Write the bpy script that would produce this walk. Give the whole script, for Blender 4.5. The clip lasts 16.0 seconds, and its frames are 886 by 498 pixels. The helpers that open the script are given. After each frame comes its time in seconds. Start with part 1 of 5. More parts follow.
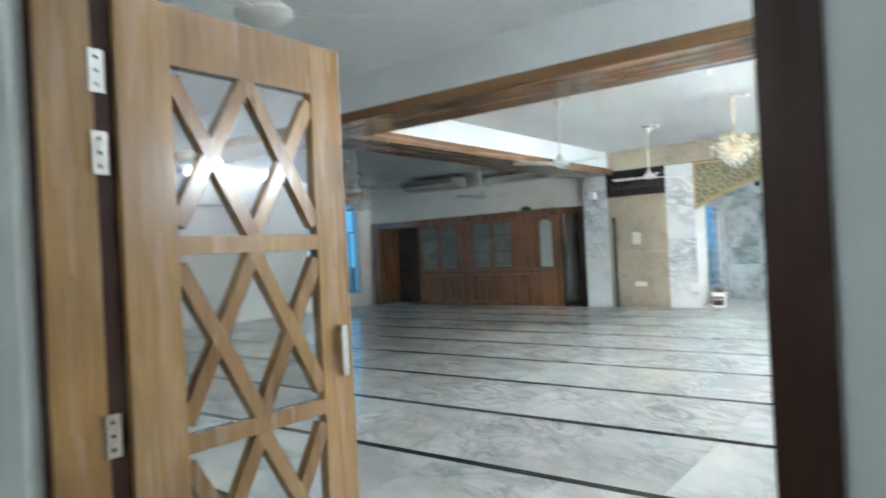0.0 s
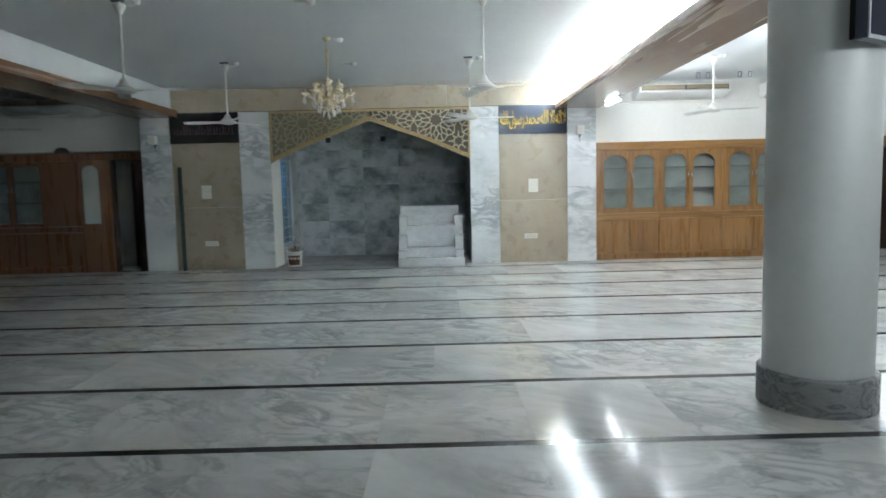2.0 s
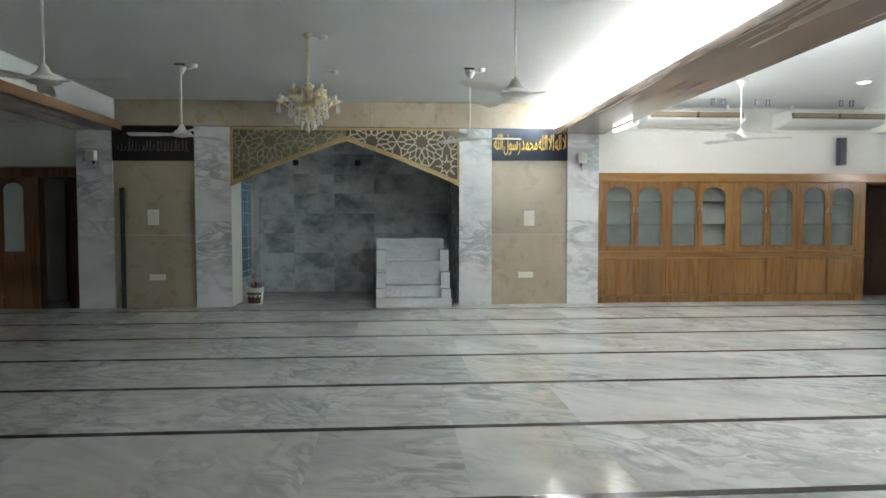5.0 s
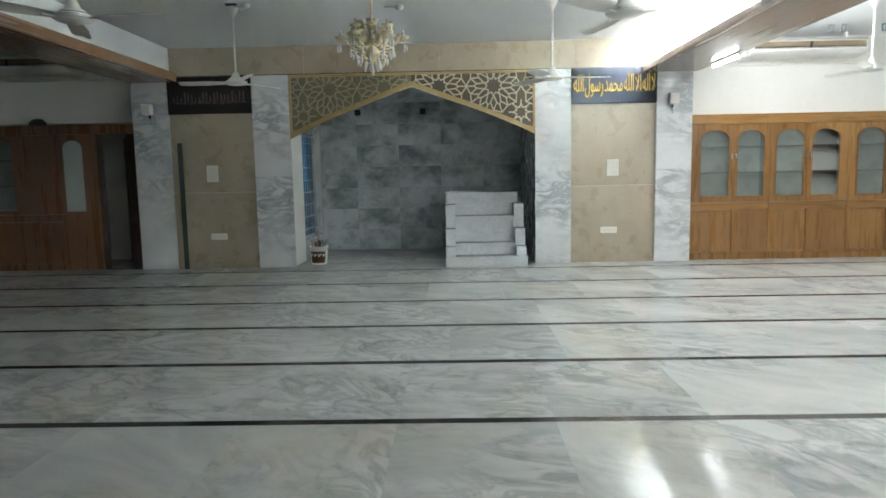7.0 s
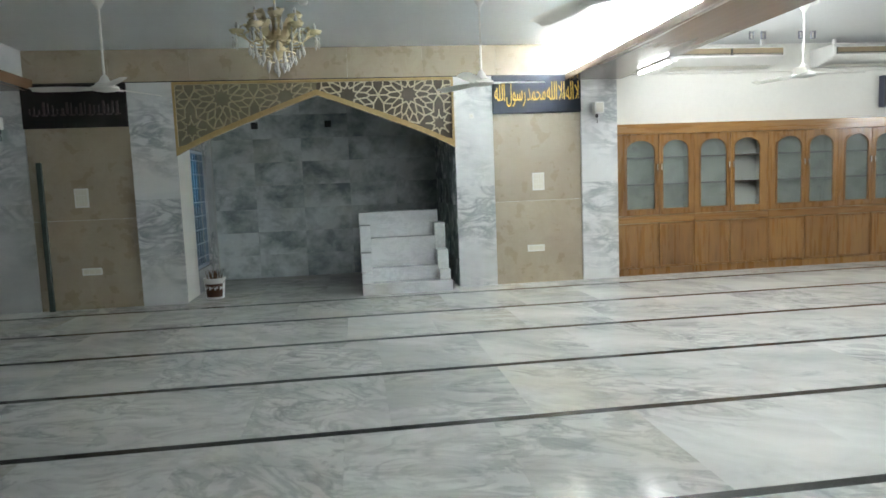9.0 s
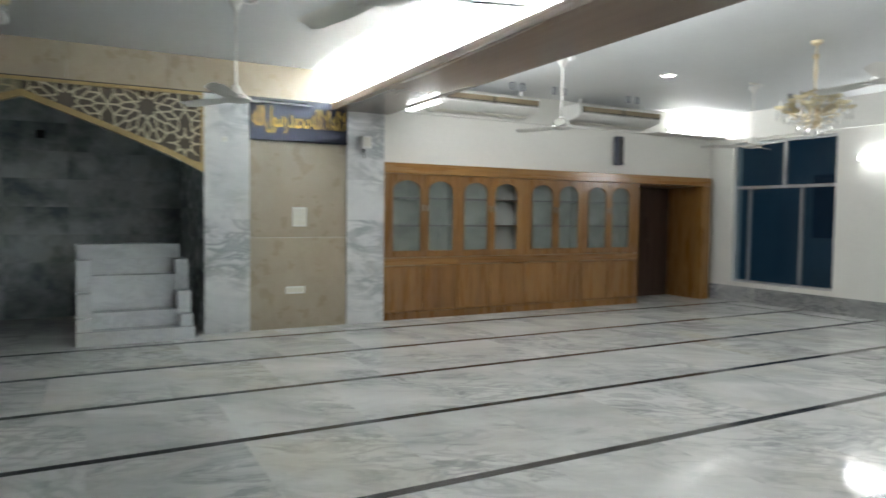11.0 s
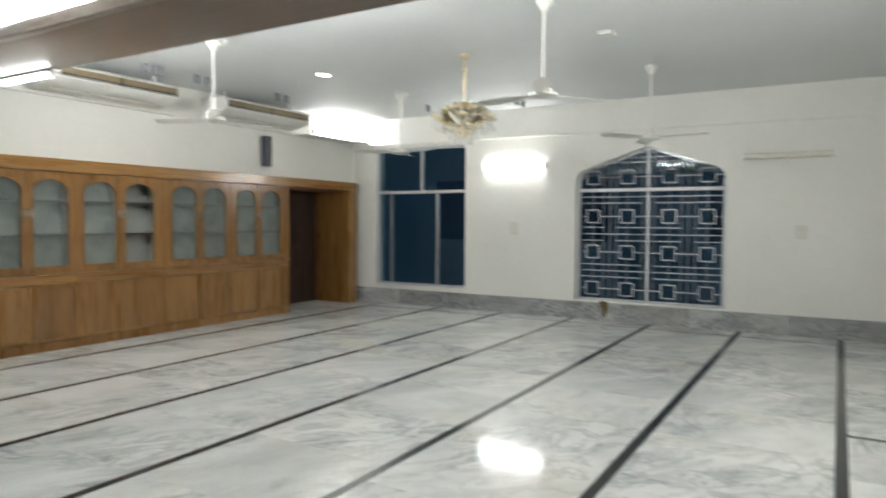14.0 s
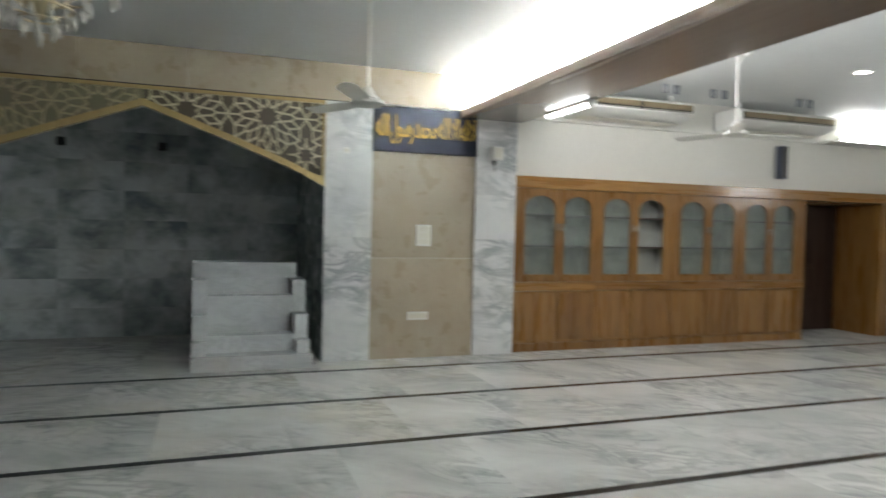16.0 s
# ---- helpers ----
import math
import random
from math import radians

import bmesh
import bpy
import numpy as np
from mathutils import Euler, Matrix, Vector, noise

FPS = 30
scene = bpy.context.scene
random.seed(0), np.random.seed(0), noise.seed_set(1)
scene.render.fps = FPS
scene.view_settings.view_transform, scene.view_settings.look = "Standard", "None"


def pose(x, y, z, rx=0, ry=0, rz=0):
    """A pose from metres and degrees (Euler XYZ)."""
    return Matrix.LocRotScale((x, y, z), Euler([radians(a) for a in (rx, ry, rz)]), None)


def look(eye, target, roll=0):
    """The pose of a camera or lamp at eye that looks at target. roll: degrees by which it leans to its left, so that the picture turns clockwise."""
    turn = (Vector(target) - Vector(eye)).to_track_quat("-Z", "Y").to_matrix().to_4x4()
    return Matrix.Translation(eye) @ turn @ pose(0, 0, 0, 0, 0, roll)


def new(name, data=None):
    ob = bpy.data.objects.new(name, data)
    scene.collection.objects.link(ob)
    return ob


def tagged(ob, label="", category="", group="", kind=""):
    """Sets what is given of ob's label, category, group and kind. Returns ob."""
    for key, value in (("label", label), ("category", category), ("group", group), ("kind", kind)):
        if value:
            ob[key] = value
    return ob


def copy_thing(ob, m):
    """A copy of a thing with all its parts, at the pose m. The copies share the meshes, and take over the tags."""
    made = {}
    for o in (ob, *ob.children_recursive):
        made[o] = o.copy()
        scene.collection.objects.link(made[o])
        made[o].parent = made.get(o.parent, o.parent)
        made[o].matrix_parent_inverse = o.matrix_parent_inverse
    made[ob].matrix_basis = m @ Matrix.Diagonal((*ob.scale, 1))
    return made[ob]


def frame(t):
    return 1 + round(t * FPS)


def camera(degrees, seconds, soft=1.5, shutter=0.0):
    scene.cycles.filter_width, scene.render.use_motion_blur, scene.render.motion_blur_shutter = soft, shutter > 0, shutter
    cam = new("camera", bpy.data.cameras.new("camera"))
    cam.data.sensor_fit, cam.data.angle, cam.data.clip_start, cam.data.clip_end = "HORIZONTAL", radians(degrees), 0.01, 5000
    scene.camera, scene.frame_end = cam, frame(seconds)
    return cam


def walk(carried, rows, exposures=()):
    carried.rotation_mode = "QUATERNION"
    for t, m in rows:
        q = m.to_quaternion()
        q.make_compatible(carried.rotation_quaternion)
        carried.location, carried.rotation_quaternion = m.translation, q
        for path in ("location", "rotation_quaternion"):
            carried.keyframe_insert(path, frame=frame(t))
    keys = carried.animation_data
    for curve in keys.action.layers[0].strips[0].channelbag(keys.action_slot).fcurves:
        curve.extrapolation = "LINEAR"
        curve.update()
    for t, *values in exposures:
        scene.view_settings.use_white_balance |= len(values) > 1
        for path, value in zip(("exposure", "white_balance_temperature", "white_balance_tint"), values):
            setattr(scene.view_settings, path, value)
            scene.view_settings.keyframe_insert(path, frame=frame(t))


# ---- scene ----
cam = camera(67.0, 16.0, 1.6, 0.4)
PATH = [
    (0, (0.363, 0.119, 1.418), (-0.845, 1.713, 1.423), -2.9),
    (0.5, (0.023, 0.407, 1.434), (-0.832, 2.212, 1.323), -4.1),
    (1, (-0.207, 0.631, 1.516), (-0.632, 2.588, 1.483), -5.8),
    (1.5, (-0.446, 0.893, 1.508), (-0.628, 2.884, 1.508), -5.8),
    (2, (-0.568, 1.298, 1.443), (-0.562, 3.289, 1.262), -1.4),
    (2.5, (-0.657, 1.561, 1.461), (-0.559, 3.554, 1.322), 1.2),
    (3, (-0.688, 1.92, 1.467), (-0.659, 3.916, 1.351), -0.2),
    (3.5, (-0.854, 2.125, 1.475), (-0.845, 4.123, 1.408), -1.2),
    (3.7, (-0.918, 2.227, 1.462), (-0.805, 4.223, 1.394), -1.4),
    (6, (-1.118, 3.18, 1.43), (-1.005, 5.168, 1.242), 1.1),
    (6.5, (-1.195, 3.376, 1.405), (-1.168, 5.357, 1.135), 0.0),
    (7, (-1.208, 3.631, 1.449), (-1.248, 5.617, 1.218), -1.1),
    (7.5, (-1.315, 3.811, 1.43), (-1.382, 5.799, 1.223), -0.1),
    (8, (-1.481, 4.077, 1.463), (-1.426, 6.066, 1.261), -0.6),
    (8.2, (-1.48, 4.202, 1.482), (-1.355, 6.187, 1.271), -1.2),
    (10.5, (-1.289, 5.197, 1.491), (-0.692, 7.103, 1.384), -0.1),
    (11, (-1.25, 5.397, 1.491), (-0.31, 7.16, 1.391), 0.6),
    (11.5, (-1.332, 5.633, 1.472), (-0.051, 7.165, 1.358), 0.5),
    (12, (-1.264, 5.692, 1.486), (0.177, 7.072, 1.346), 1.7),
    (12.5, (-1.111, 5.834, 1.481), (0.449, 7.074, 1.313), 1.2),
    (13, (-1.07, 5.942, 1.465), (0.685, 6.885, 1.291), 0.8),
    (13.5, (-1.019, 6.084, 1.502), (0.792, 6.914, 1.329), 0.8),
    (14, (-1.018, 6.23, 1.533), (0.701, 7.248, 1.448), 0.3),
    (14.5, (-1.101, 6.356, 1.531), (0.285, 7.798, 1.521), 1.2),
    (15, (-1.098, 6.371, 1.522), (0.041, 8.013, 1.452), 0.4),
    (15.5, (-1.132, 6.415, 1.53), (-0.114, 8.134, 1.429), -0.2),
    (16, (-1.228, 6.429, 1.557), (-0.56, 8.313, 1.492), 1.3),
]
EXPOSURES = [(0.0, 3.6, 5950, 10), (0.5, 2.82, 5900, 10), (1.0, 2.05, 5950, 10), (1.5, 1.85, 5950, 10), (2.0, 1.65, 6000, 10), (2.5, 1.38, 6380, 10), (3.7, 1.42, 6450, 11), (6.0, 1.5, 6400, 11), (7.0, 1.7, 6350, 10), (8.2, 1.75, 6350, 10),
             (10.5, 1.19, 6450, 11), (11.5, 0.8, 6450, 12), (12.5, 0.75, 6600, 12), (13.4, 1.35, 6650, 12), (14.0, 1.22, 6650, 11), (14.5, 0.68, 6500, 11), (15.5, 0.84, 6600, 11), (16.0, 0.99, 6650, 12)]
walk(cam, [(t, look(eye, target, roll)) for t, eye, target, roll in PATH], EXPOSURES)

# ---- world and exposure ----
world = bpy.data.worlds.new("dusk")
world.use_nodes = True
scene.world = world
world.node_tree.nodes["Background"].inputs[0].default_value = (0.020, 0.056, 0.080, 1)
world.node_tree.nodes["Background"].inputs[1].default_value = 1.15
TUBE_POWER = 28.0
COVE_POWER = 1450.0
SOUTH_POWER = 36.0
FLANK_POWER = 58.0
ENTRY_POWER = 12.5

# ---- the plan, in metres ----
CEIL = 3.37
HEAD = 2.945         # top of the pilasters, the boards and the gilded screen
YQ = 13.97            # front of the pilasters on the qibla wall
YC = 14.03            # front of the cabinets
YW = 14.22            # wall above the cabinets
XE, XW = 9.13, -12.86  # east and west walls
YS = 5.52             # south wall of the east bay
XV = 2.62             # east wall of the entrance bay
YD0, YD1 = 0.72, 0.92  # entrance wall
BEAM = 2.875
PILASTERS = ((-6.14, -5.58), (-4.29, -3.72), (0.02, 0.565), (1.85, 2.39))
PANELS = ((-5.58, -4.29), (0.565, 1.85))
ROW0, ROW = 13.50, 1.22


# ---- materials ----
def mat_base(name, rough=0.5, metal=0.0, color=(0.8, 0.8, 0.8)):
    m = bpy.data.materials.new(name)
    m.use_nodes = True
    nt = m.node_tree
    b = nt.nodes["Principled BSDF"]
    b.inputs["Base Color"].default_value = (*color, 1)
    b.inputs["Roughness"].default_value = rough
    b.inputs["Metallic"].default_value = metal
    return m, nt, b


def nd(nt, kind, **vals):
    n = nt.nodes.new(kind)
    for k, v in vals.items():
        n.inputs[k].default_value = v
    return n


def coords(nt, scale=(1, 1, 1), shuffle=0.0, world_space=False):
    src = nt.nodes.new("ShaderNodeNewGeometry").outputs["Position"] if world_space else nt.nodes.new("ShaderNodeTexCoord").outputs["Object"]
    if shuffle:
        info = nt.nodes.new("ShaderNodeObjectInfo")
        add = nt.nodes.new("ShaderNodeVectorMath")
        mul = nt.nodes.new("ShaderNodeVectorMath")
        mul.operation = "MULTIPLY"
        nt.links.new(info.outputs["Random"], mul.inputs[0])
        mul.inputs[1].default_value = (shuffle, shuffle * 1.7, shuffle * 0.6)
        nt.links.new(src, add.inputs[0])
        nt.links.new(mul.outputs[0], add.inputs[1])
        src = add.outputs[0]
    mp = nt.nodes.new("ShaderNodeMapping")
    mp.inputs["Scale"].default_value = scale
    nt.links.new(src, mp.inputs["Vector"])
    return mp.outputs["Vector"]


def noise_tex(nt, vec, scale, detail=4.0, rough=0.55, distort=0.0):
    n = nd(nt, "ShaderNodeTexNoise", Scale=scale, Detail=detail, Roughness=rough, Distortion=distort)
    nt.links.new(vec, n.inputs["Vector"])
    return n.outputs["Fac"]


def ramp(nt, fac, stops):
    r = nt.nodes.new("ShaderNodeValToRGB")
    el = r.color_ramp.elements
    while len(el) < len(stops):
        el.new(0.5)
    for e, (p, c) in zip(el, stops):
        e.position = p
        e.color = (*c, 1) if len(c) == 3 else c
    nt.links.new(fac, r.inputs["Fac"])
    return r.outputs["Color"]


def mix(nt, fac, a, b, blend="MIX"):
    m = nt.nodes.new("ShaderNodeMix")
    m.data_type, m.blend_type = "RGBA", blend
    if isinstance(fac, float):
        m.inputs[0].default_value = fac
    else:
        nt.links.new(fac, m.inputs[0])
    for sock, v in ((m.inputs[6], a), (m.inputs[7], b)):
        if isinstance(v, tuple):
            sock.default_value = (*v, 1)
        else:
            nt.links.new(v, sock)
    return m.outputs[2]


def bump(nt, b, fac, strength=0.1, dist=0.01):
    n = nd(nt, "ShaderNodeBump", Strength=strength, Distance=dist)
    nt.links.new(fac, n.inputs["Height"])
    nt.links.new(n.outputs["Normal"], b.inputs["Normal"])


def g(v):
    return (v, v, v)


def marble(name, light, dark, warm, rough, scale=1.0, stretch=(1.0, 2.6, 1.0), turn=0.5, vein=0.95, cloud=0.55, shuffle=37.0, tone_low=0.86, speck=9.0, dash=0.34, where_at=(0.34, 0.54), cloud_at=(0.36, 0.68), soft=1.0, swirl=1.0, stained=0.6):
    """White marble: soft grey clouds, thin streaky veins and warm patches, each slab with its own piece of the pattern."""
    m, nt, b = mat_base(name, rough)
    v = coords(nt, (1, 1, 1), shuffle)
    own = nt.nodes.new("ShaderNodeObjectInfo")
    ang = nt.nodes.new("ShaderNodeMath")
    ang.operation = "MULTIPLY_ADD"
    nt.links.new(own.outputs["Random"], ang.inputs[0])
    ang.inputs[1].default_value, ang.inputs[2].default_value = 0.9, turn - 0.45
    spin = nt.nodes.new("ShaderNodeVectorRotate")
    spin.rotation_type = "Z_AXIS"
    nt.links.new(v, spin.inputs["Vector"])
    nt.links.new(ang.outputs[0], spin.inputs["Angle"])
    rot = nt.nodes.new("ShaderNodeMapping")
    rot.inputs["Scale"].default_value = stretch
    nt.links.new(spin.outputs[0], rot.inputs["Vector"])
    vv = rot.outputs["Vector"]
    clouds = ramp(nt, noise_tex(nt, vv, 1.1 * scale, 5, 0.6, 0.8 * swirl), [(cloud_at[0], g(0.0)), (cloud_at[1], g(1.0))])
    base = mix(nt, clouds, light, tuple(l * (1 - cloud) + d * cloud for l, d in zip(light, dark)))
    n2 = noise_tex(nt, vv, 2.3 * scale, 7, 0.6, 1.1 * swirl)
    veins = ramp(nt, n2, [(0.50 - 0.06 * soft, g(0.0)), (0.495, g(1.0)), (0.508, g(1.0)), (0.505 + 0.045 * soft, g(0.0))])
    where = ramp(nt, noise_tex(nt, v, 0.9 * scale, 3), [(where_at[0], g(0.0)), (where_at[1], g(vein))])
    fac = mix(nt, 1.0, mix(nt, 1.0, veins, where, "MULTIPLY"), g(0.55 if dash > 0.5 else 1.0), "MULTIPLY")
    base = mix(nt, fac, base, dark)
    n3 = noise_tex(nt, vv, speck * scale, 6, 0.7, 1.0)
    specks = ramp(nt, n3, [(0.525, g(0.0)), (0.63, g(dash))])
    base = mix(nt, mix(nt, 1.0, specks, where, "MULTIPLY"), base, dark)
    stain = ramp(nt, noise_tex(nt, v, 0.7 * scale, 4, 0.6), [(0.54, g(0.0)), (0.74, g(stained))])
    base = mix(nt, stain, base, warm)
    info = nt.nodes.new("ShaderNodeObjectInfo")
    tone = ramp(nt, info.outputs["Random"], [(0.0, g(tone_low)), (1.0, g(1.0))])
    base = mix(nt, 1.0, base, tone, "MULTIPLY")
    nt.links.new(base, b.inputs["Base Color"])
    rr = ramp(nt, noise_tex(nt, v, 5.0, 4), [(0.3, g(rough * 0.75)), (0.8, g(min(1, rough * 1.5)))])
    nt.links.new(rr, b.inputs["Roughness"])
    bump(nt, b, noise_tex(nt, v, 3.0, 2), 0.02, 0.004)
    return m


def wood(name, light, dark, rough=0.28, stretch=(9.0, 9.0, 0.9), shuffle=23.0, streaks=(0.62, 0.56, 0.50), fine_low=0.80, board_low=(0.74, 0.69, 0.64)):
    """Varnished timber with long grain along the stretched axis."""
    m, nt, b = mat_base(name, rough)
    v = coords(nt, stretch, shuffle)
    grain = noise_tex(nt, v, 1.0, 6, 0.65, 1.6)
    c = ramp(nt, grain, [(0.2, dark), (0.42, tuple((a + 3 * z) / 4 for a, z in zip(dark, light))), (0.8, light)])
    fine = ramp(nt, noise_tex(nt, v, 7.0, 3, 0.6, 0.4), [(0.35, g(fine_low)), (0.62, g(1.0))])
    c = mix(nt, 1.0, c, fine, "MULTIPLY")
    streak = ramp(nt, noise_tex(nt, v, 0.45, 3, 0.6, 0.6), [(0.34, streaks), (0.50, g(1.0))])
    c = mix(nt, 1.0, c, streak, "MULTIPLY")
    info = nt.nodes.new("ShaderNodeObjectInfo")
    c = mix(nt, 1.0, c, ramp(nt, info.outputs["Random"], [(0.0, board_low), (1.0, (1.0, 1.0, 1.0))]), "MULTIPLY")
    nt.links.new(c, b.inputs["Base Color"])
    b.inputs["Coat Weight"].default_value = 0.35
    b.inputs["Coat Roughness"].default_value = 0.15
    rr = ramp(nt, noise_tex(nt, v, 2.0, 3), [(0.3, g(rough * 0.8)), (0.8, g(rough * 1.4))])
    nt.links.new(rr, b.inputs["Roughness"])
    bump(nt, b, grain, 0.12, 0.002)
    return m


def dull(m):
    """Takes the varnish off."""
    b = m.node_tree.nodes["Principled BSDF"]
    b.inputs["Coat Weight"].default_value = 0.0
    b.inputs["Specular IOR Level"].default_value = 0.25
    return m


def paint(name, color, rough=0.55, dirt=0.06, scale=1.0):
    m, nt, b = mat_base(name, rough, 0.0, color)
    v = coords(nt, world_space=True)
    n = ramp(nt, noise_tex(nt, v, 0.8 * scale, 5, 0.6), [(0.3, tuple(c * (1 - dirt) for c in color)), (0.75, color)])
    s = ramp(nt, noise_tex(nt, v, 14.0, 5, 0.7), [(0.25, g(0.96)), (0.6, g(1.0))])
    nt.links.new(mix(nt, 1.0, n, s, "MULTIPLY"), b.inputs["Base Color"])
    bump(nt, b, noise_tex(nt, v, 60.0, 3), 0.06, 0.003)
    return m


def plain(name, color, rough=0.4, metal=0.0, var=0.12, scale=6.0):
    m, nt, b = mat_base(name, rough, metal, color)
    v = coords(nt)
    n = ramp(nt, noise_tex(nt, v, scale, 4), [(0.3, tuple(c * (1 - var) for c in color)), (0.7, color)])
    nt.links.new(n, b.inputs["Base Color"])
    return m


def glass(name, color=(1, 1, 1), rough=0.0, ior=1.45):
    m, nt, b = mat_base(name, rough, 0.0, color)
    b.inputs["Transmission Weight"].default_value = 1.0
    b.inputs["IOR"].default_value = ior
    return m


def hazy(name, color, clear):
    """Frosted sheet: part clear, part milky."""
    m, nt, b = mat_base(name, 0.16, 0.0, color)
    t = nt.nodes.new("ShaderNodeBsdfTransparent")
    t.inputs[0].default_value = (0.92, 0.95, 0.93, 1)
    mx = nt.nodes.new("ShaderNodeMixShader")
    n = ramp(nt, noise_tex(nt, coords(nt), 3.0, 3), [(0.3, g(clear * 0.8)), (0.7, g(min(1.0, clear * 1.2)))])
    nt.links.new(n, mx.inputs[0])
    nt.links.new(b.outputs[0], mx.inputs[1])
    nt.links.new(t.outputs[0], mx.inputs[2])
    nt.links.new(mx.outputs[0], nt.nodes["Material Output"].inputs["Surface"])
    return m


def glow(name, color, power):
    m = bpy.data.materials.new(name)
    m.use_nodes = True
    nt = m.node_tree
    nt.nodes.remove(nt.nodes["Principled BSDF"])
    e = nt.nodes.new("ShaderNodeEmission")
    e.inputs[0].default_value = (*color, 1)
    e.inputs[1].default_value = power
    nt.links.new(e.outputs[0], nt.nodes["Material Output"].inputs["Surface"])
    return m


M_FLOOR = marble("floor_marble", (0.735, 0.74, 0.715), (0.28, 0.295, 0.295), (0.68, 0.61, 0.44), 0.10, 0.75, (1.0, 1.9, 1.0), 0.55, 0.85, 0.46, 37.0, 0.945, 3.6, 0.75, (0.38, 0.58), (0.36, 0.68), 1.3, 1.0, 0.42)
M_FLOOR.node_tree.nodes["Principled BSDF"].inputs["Specular IOR Level"].default_value = 0.24
M_CLAD = marble("pilaster_marble", (0.74, 0.75, 0.75), (0.33, 0.36, 0.38), (0.68, 0.66, 0.6), 0.16, 0.9, (1.0, 1.0, 2.2), 0.2, 0.9, 0.26, 37.0, 0.92, 4.0, 0.5, (0.44, 0.62), (0.40, 0.70), 2.0)
M_NICHE = marble("niche_marble", (0.65, 0.705, 0.71), (0.15, 0.195, 0.215), (0.50, 0.52, 0.46), 0.24, 1.5, (1.0, 1.0, 1.2), 0.7, 0.45, 0.85, 37.0, 0.84, 4.0, 0.3, (0.46, 0.66), (0.45, 0.68), 2.0, 0.25)
M_SKIRT = marble("skirting_marble", (0.58, 0.58, 0.57), (0.24, 0.25, 0.27), (0.5, 0.48, 0.42), 0.2, 1.5, (1.0, 1.0, 2.2), 0.3, 1.0, 0.7, 37.0, 0.55)
M_PLINTH = marble("plinth_marble", (0.42, 0.43, 0.43), (0.16, 0.17, 0.18), (0.4, 0.38, 0.33), 0.2, 2.0, (1.0, 1.0, 2.0), 0.3, 1.0, 0.6)
M_MINBAR = marble("pulpit_marble", (0.66, 0.68, 0.69), (0.4, 0.42, 0.44), (0.6, 0.58, 0.52), 0.2, 1.5, (1.0, 1.0, 1.6), 0.4, 0.3, 0.35, 37.0, 0.97)
M_STRIP = plain("dark_granite", (0.028, 0.032, 0.034), 0.16, 0.0, 0.5, 40.0)
M_GROUT = paint("grout", (0.48, 0.49, 0.48), 0.7)
M_BEIGE = marble("beige_tile", (0.395, 0.335, 0.25), (0.31, 0.255, 0.18), (0.40, 0.325, 0.225), 0.3, 1.7, (1.0, 1.0, 1.0), 0.0, 0.25, 0.5)
M_WALL = paint("white_wall", (0.80, 0.79, 0.74), 0.6, 0.05)
M_CEIL = paint("ceiling_paint", (0.76, 0.78, 0.78), 0.65, 0.05)
M_COL = paint("column_paint", (0.74, 0.76, 0.74), 0.42, 0.05)
M_LOBBY = paint("lobby_paint", (0.66, 0.70, 0.67), 0.6, 0.05)
M_TEAK = wood("teak", (0.305, 0.155, 0.042), (0.215, 0.100, 0.026), stretch=(7.0, 7.0, 0.5), streaks=(0.80, 0.76, 0.70))
M_TEAKH = wood("teak_rail", (0.305, 0.155, 0.042), (0.215, 0.100, 0.026), stretch=(0.5, 9.0, 9.0), streaks=(0.80, 0.76, 0.70))
M_DOORW = wood("door_wood", (0.43, 0.262, 0.105), (0.31, 0.172, 0.06), 0.24, (7.0, 7.0, 0.6), 23.0, (0.80, 0.75, 0.68))
M_DOORW.node_tree.nodes["Principled BSDF"].inputs["Coat Weight"].default_value = 0.65
# frame timber with shade put into its colour, for jamb and hinge gap
M_DOORD = dull(wood("shaded_frame_wood", (0.06, 0.026, 0.016), (0.025, 0.012, 0.009), 0.5, (10.0, 10.0, 0.8)))
# brown inner-door timber, darkened further to carry the shade of the recesses
M_MAHOG = dull(wood("shaded_inner_wood", (0.050, 0.028, 0.019), (0.030, 0.016, 0.011), 0.55))
# darker wood than the teak, with some of the unlit bay's dimness mixed in
M_WALNUT = wood("dimmed_bookcase_wood", (0.165, 0.070, 0.028), (0.125, 0.051, 0.020), stretch=(5.0, 5.0, 0.35), streaks=(0.93, 0.91, 0.89), fine_low=0.90, board_low=(0.86, 0.83, 0.80))
M_BEAMX = wood("beam_wood_x", (0.30, 0.172, 0.085), (0.235, 0.125, 0.058), 0.24, (0.12, 4.0, 4.0), 23.0, (0.90, 0.88, 0.86), 0.90)
# right beam: floor sheen on the varnish put into a paler, greyer brown
M_BEAMR = wood("beam_wood_sheen", (0.31, 0.245, 0.21), (0.29, 0.225, 0.188), 0.24, (2.0, 0.12, 2.0), 23.0, (0.97, 0.965, 0.96), 0.95, (0.94, 0.93, 0.92))
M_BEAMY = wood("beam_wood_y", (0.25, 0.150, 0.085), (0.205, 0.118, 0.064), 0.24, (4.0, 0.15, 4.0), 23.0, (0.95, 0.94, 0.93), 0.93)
M_GOLD = plain("gold_paint", (0.42, 0.30, 0.13), 0.42, 0.25, 0.2, 9.0)
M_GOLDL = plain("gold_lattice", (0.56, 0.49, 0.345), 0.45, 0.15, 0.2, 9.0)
M_BRASS = plain("brass", (0.72, 0.61, 0.40), 0.34, 0.4, 0.15)
M_CHROME = plain("chrome", (0.72, 0.72, 0.70), 0.2, 1.0, 0.1)
M_ALU = plain("aluminium", (0.62, 0.65, 0.68), 0.35, 0.7, 0.1)
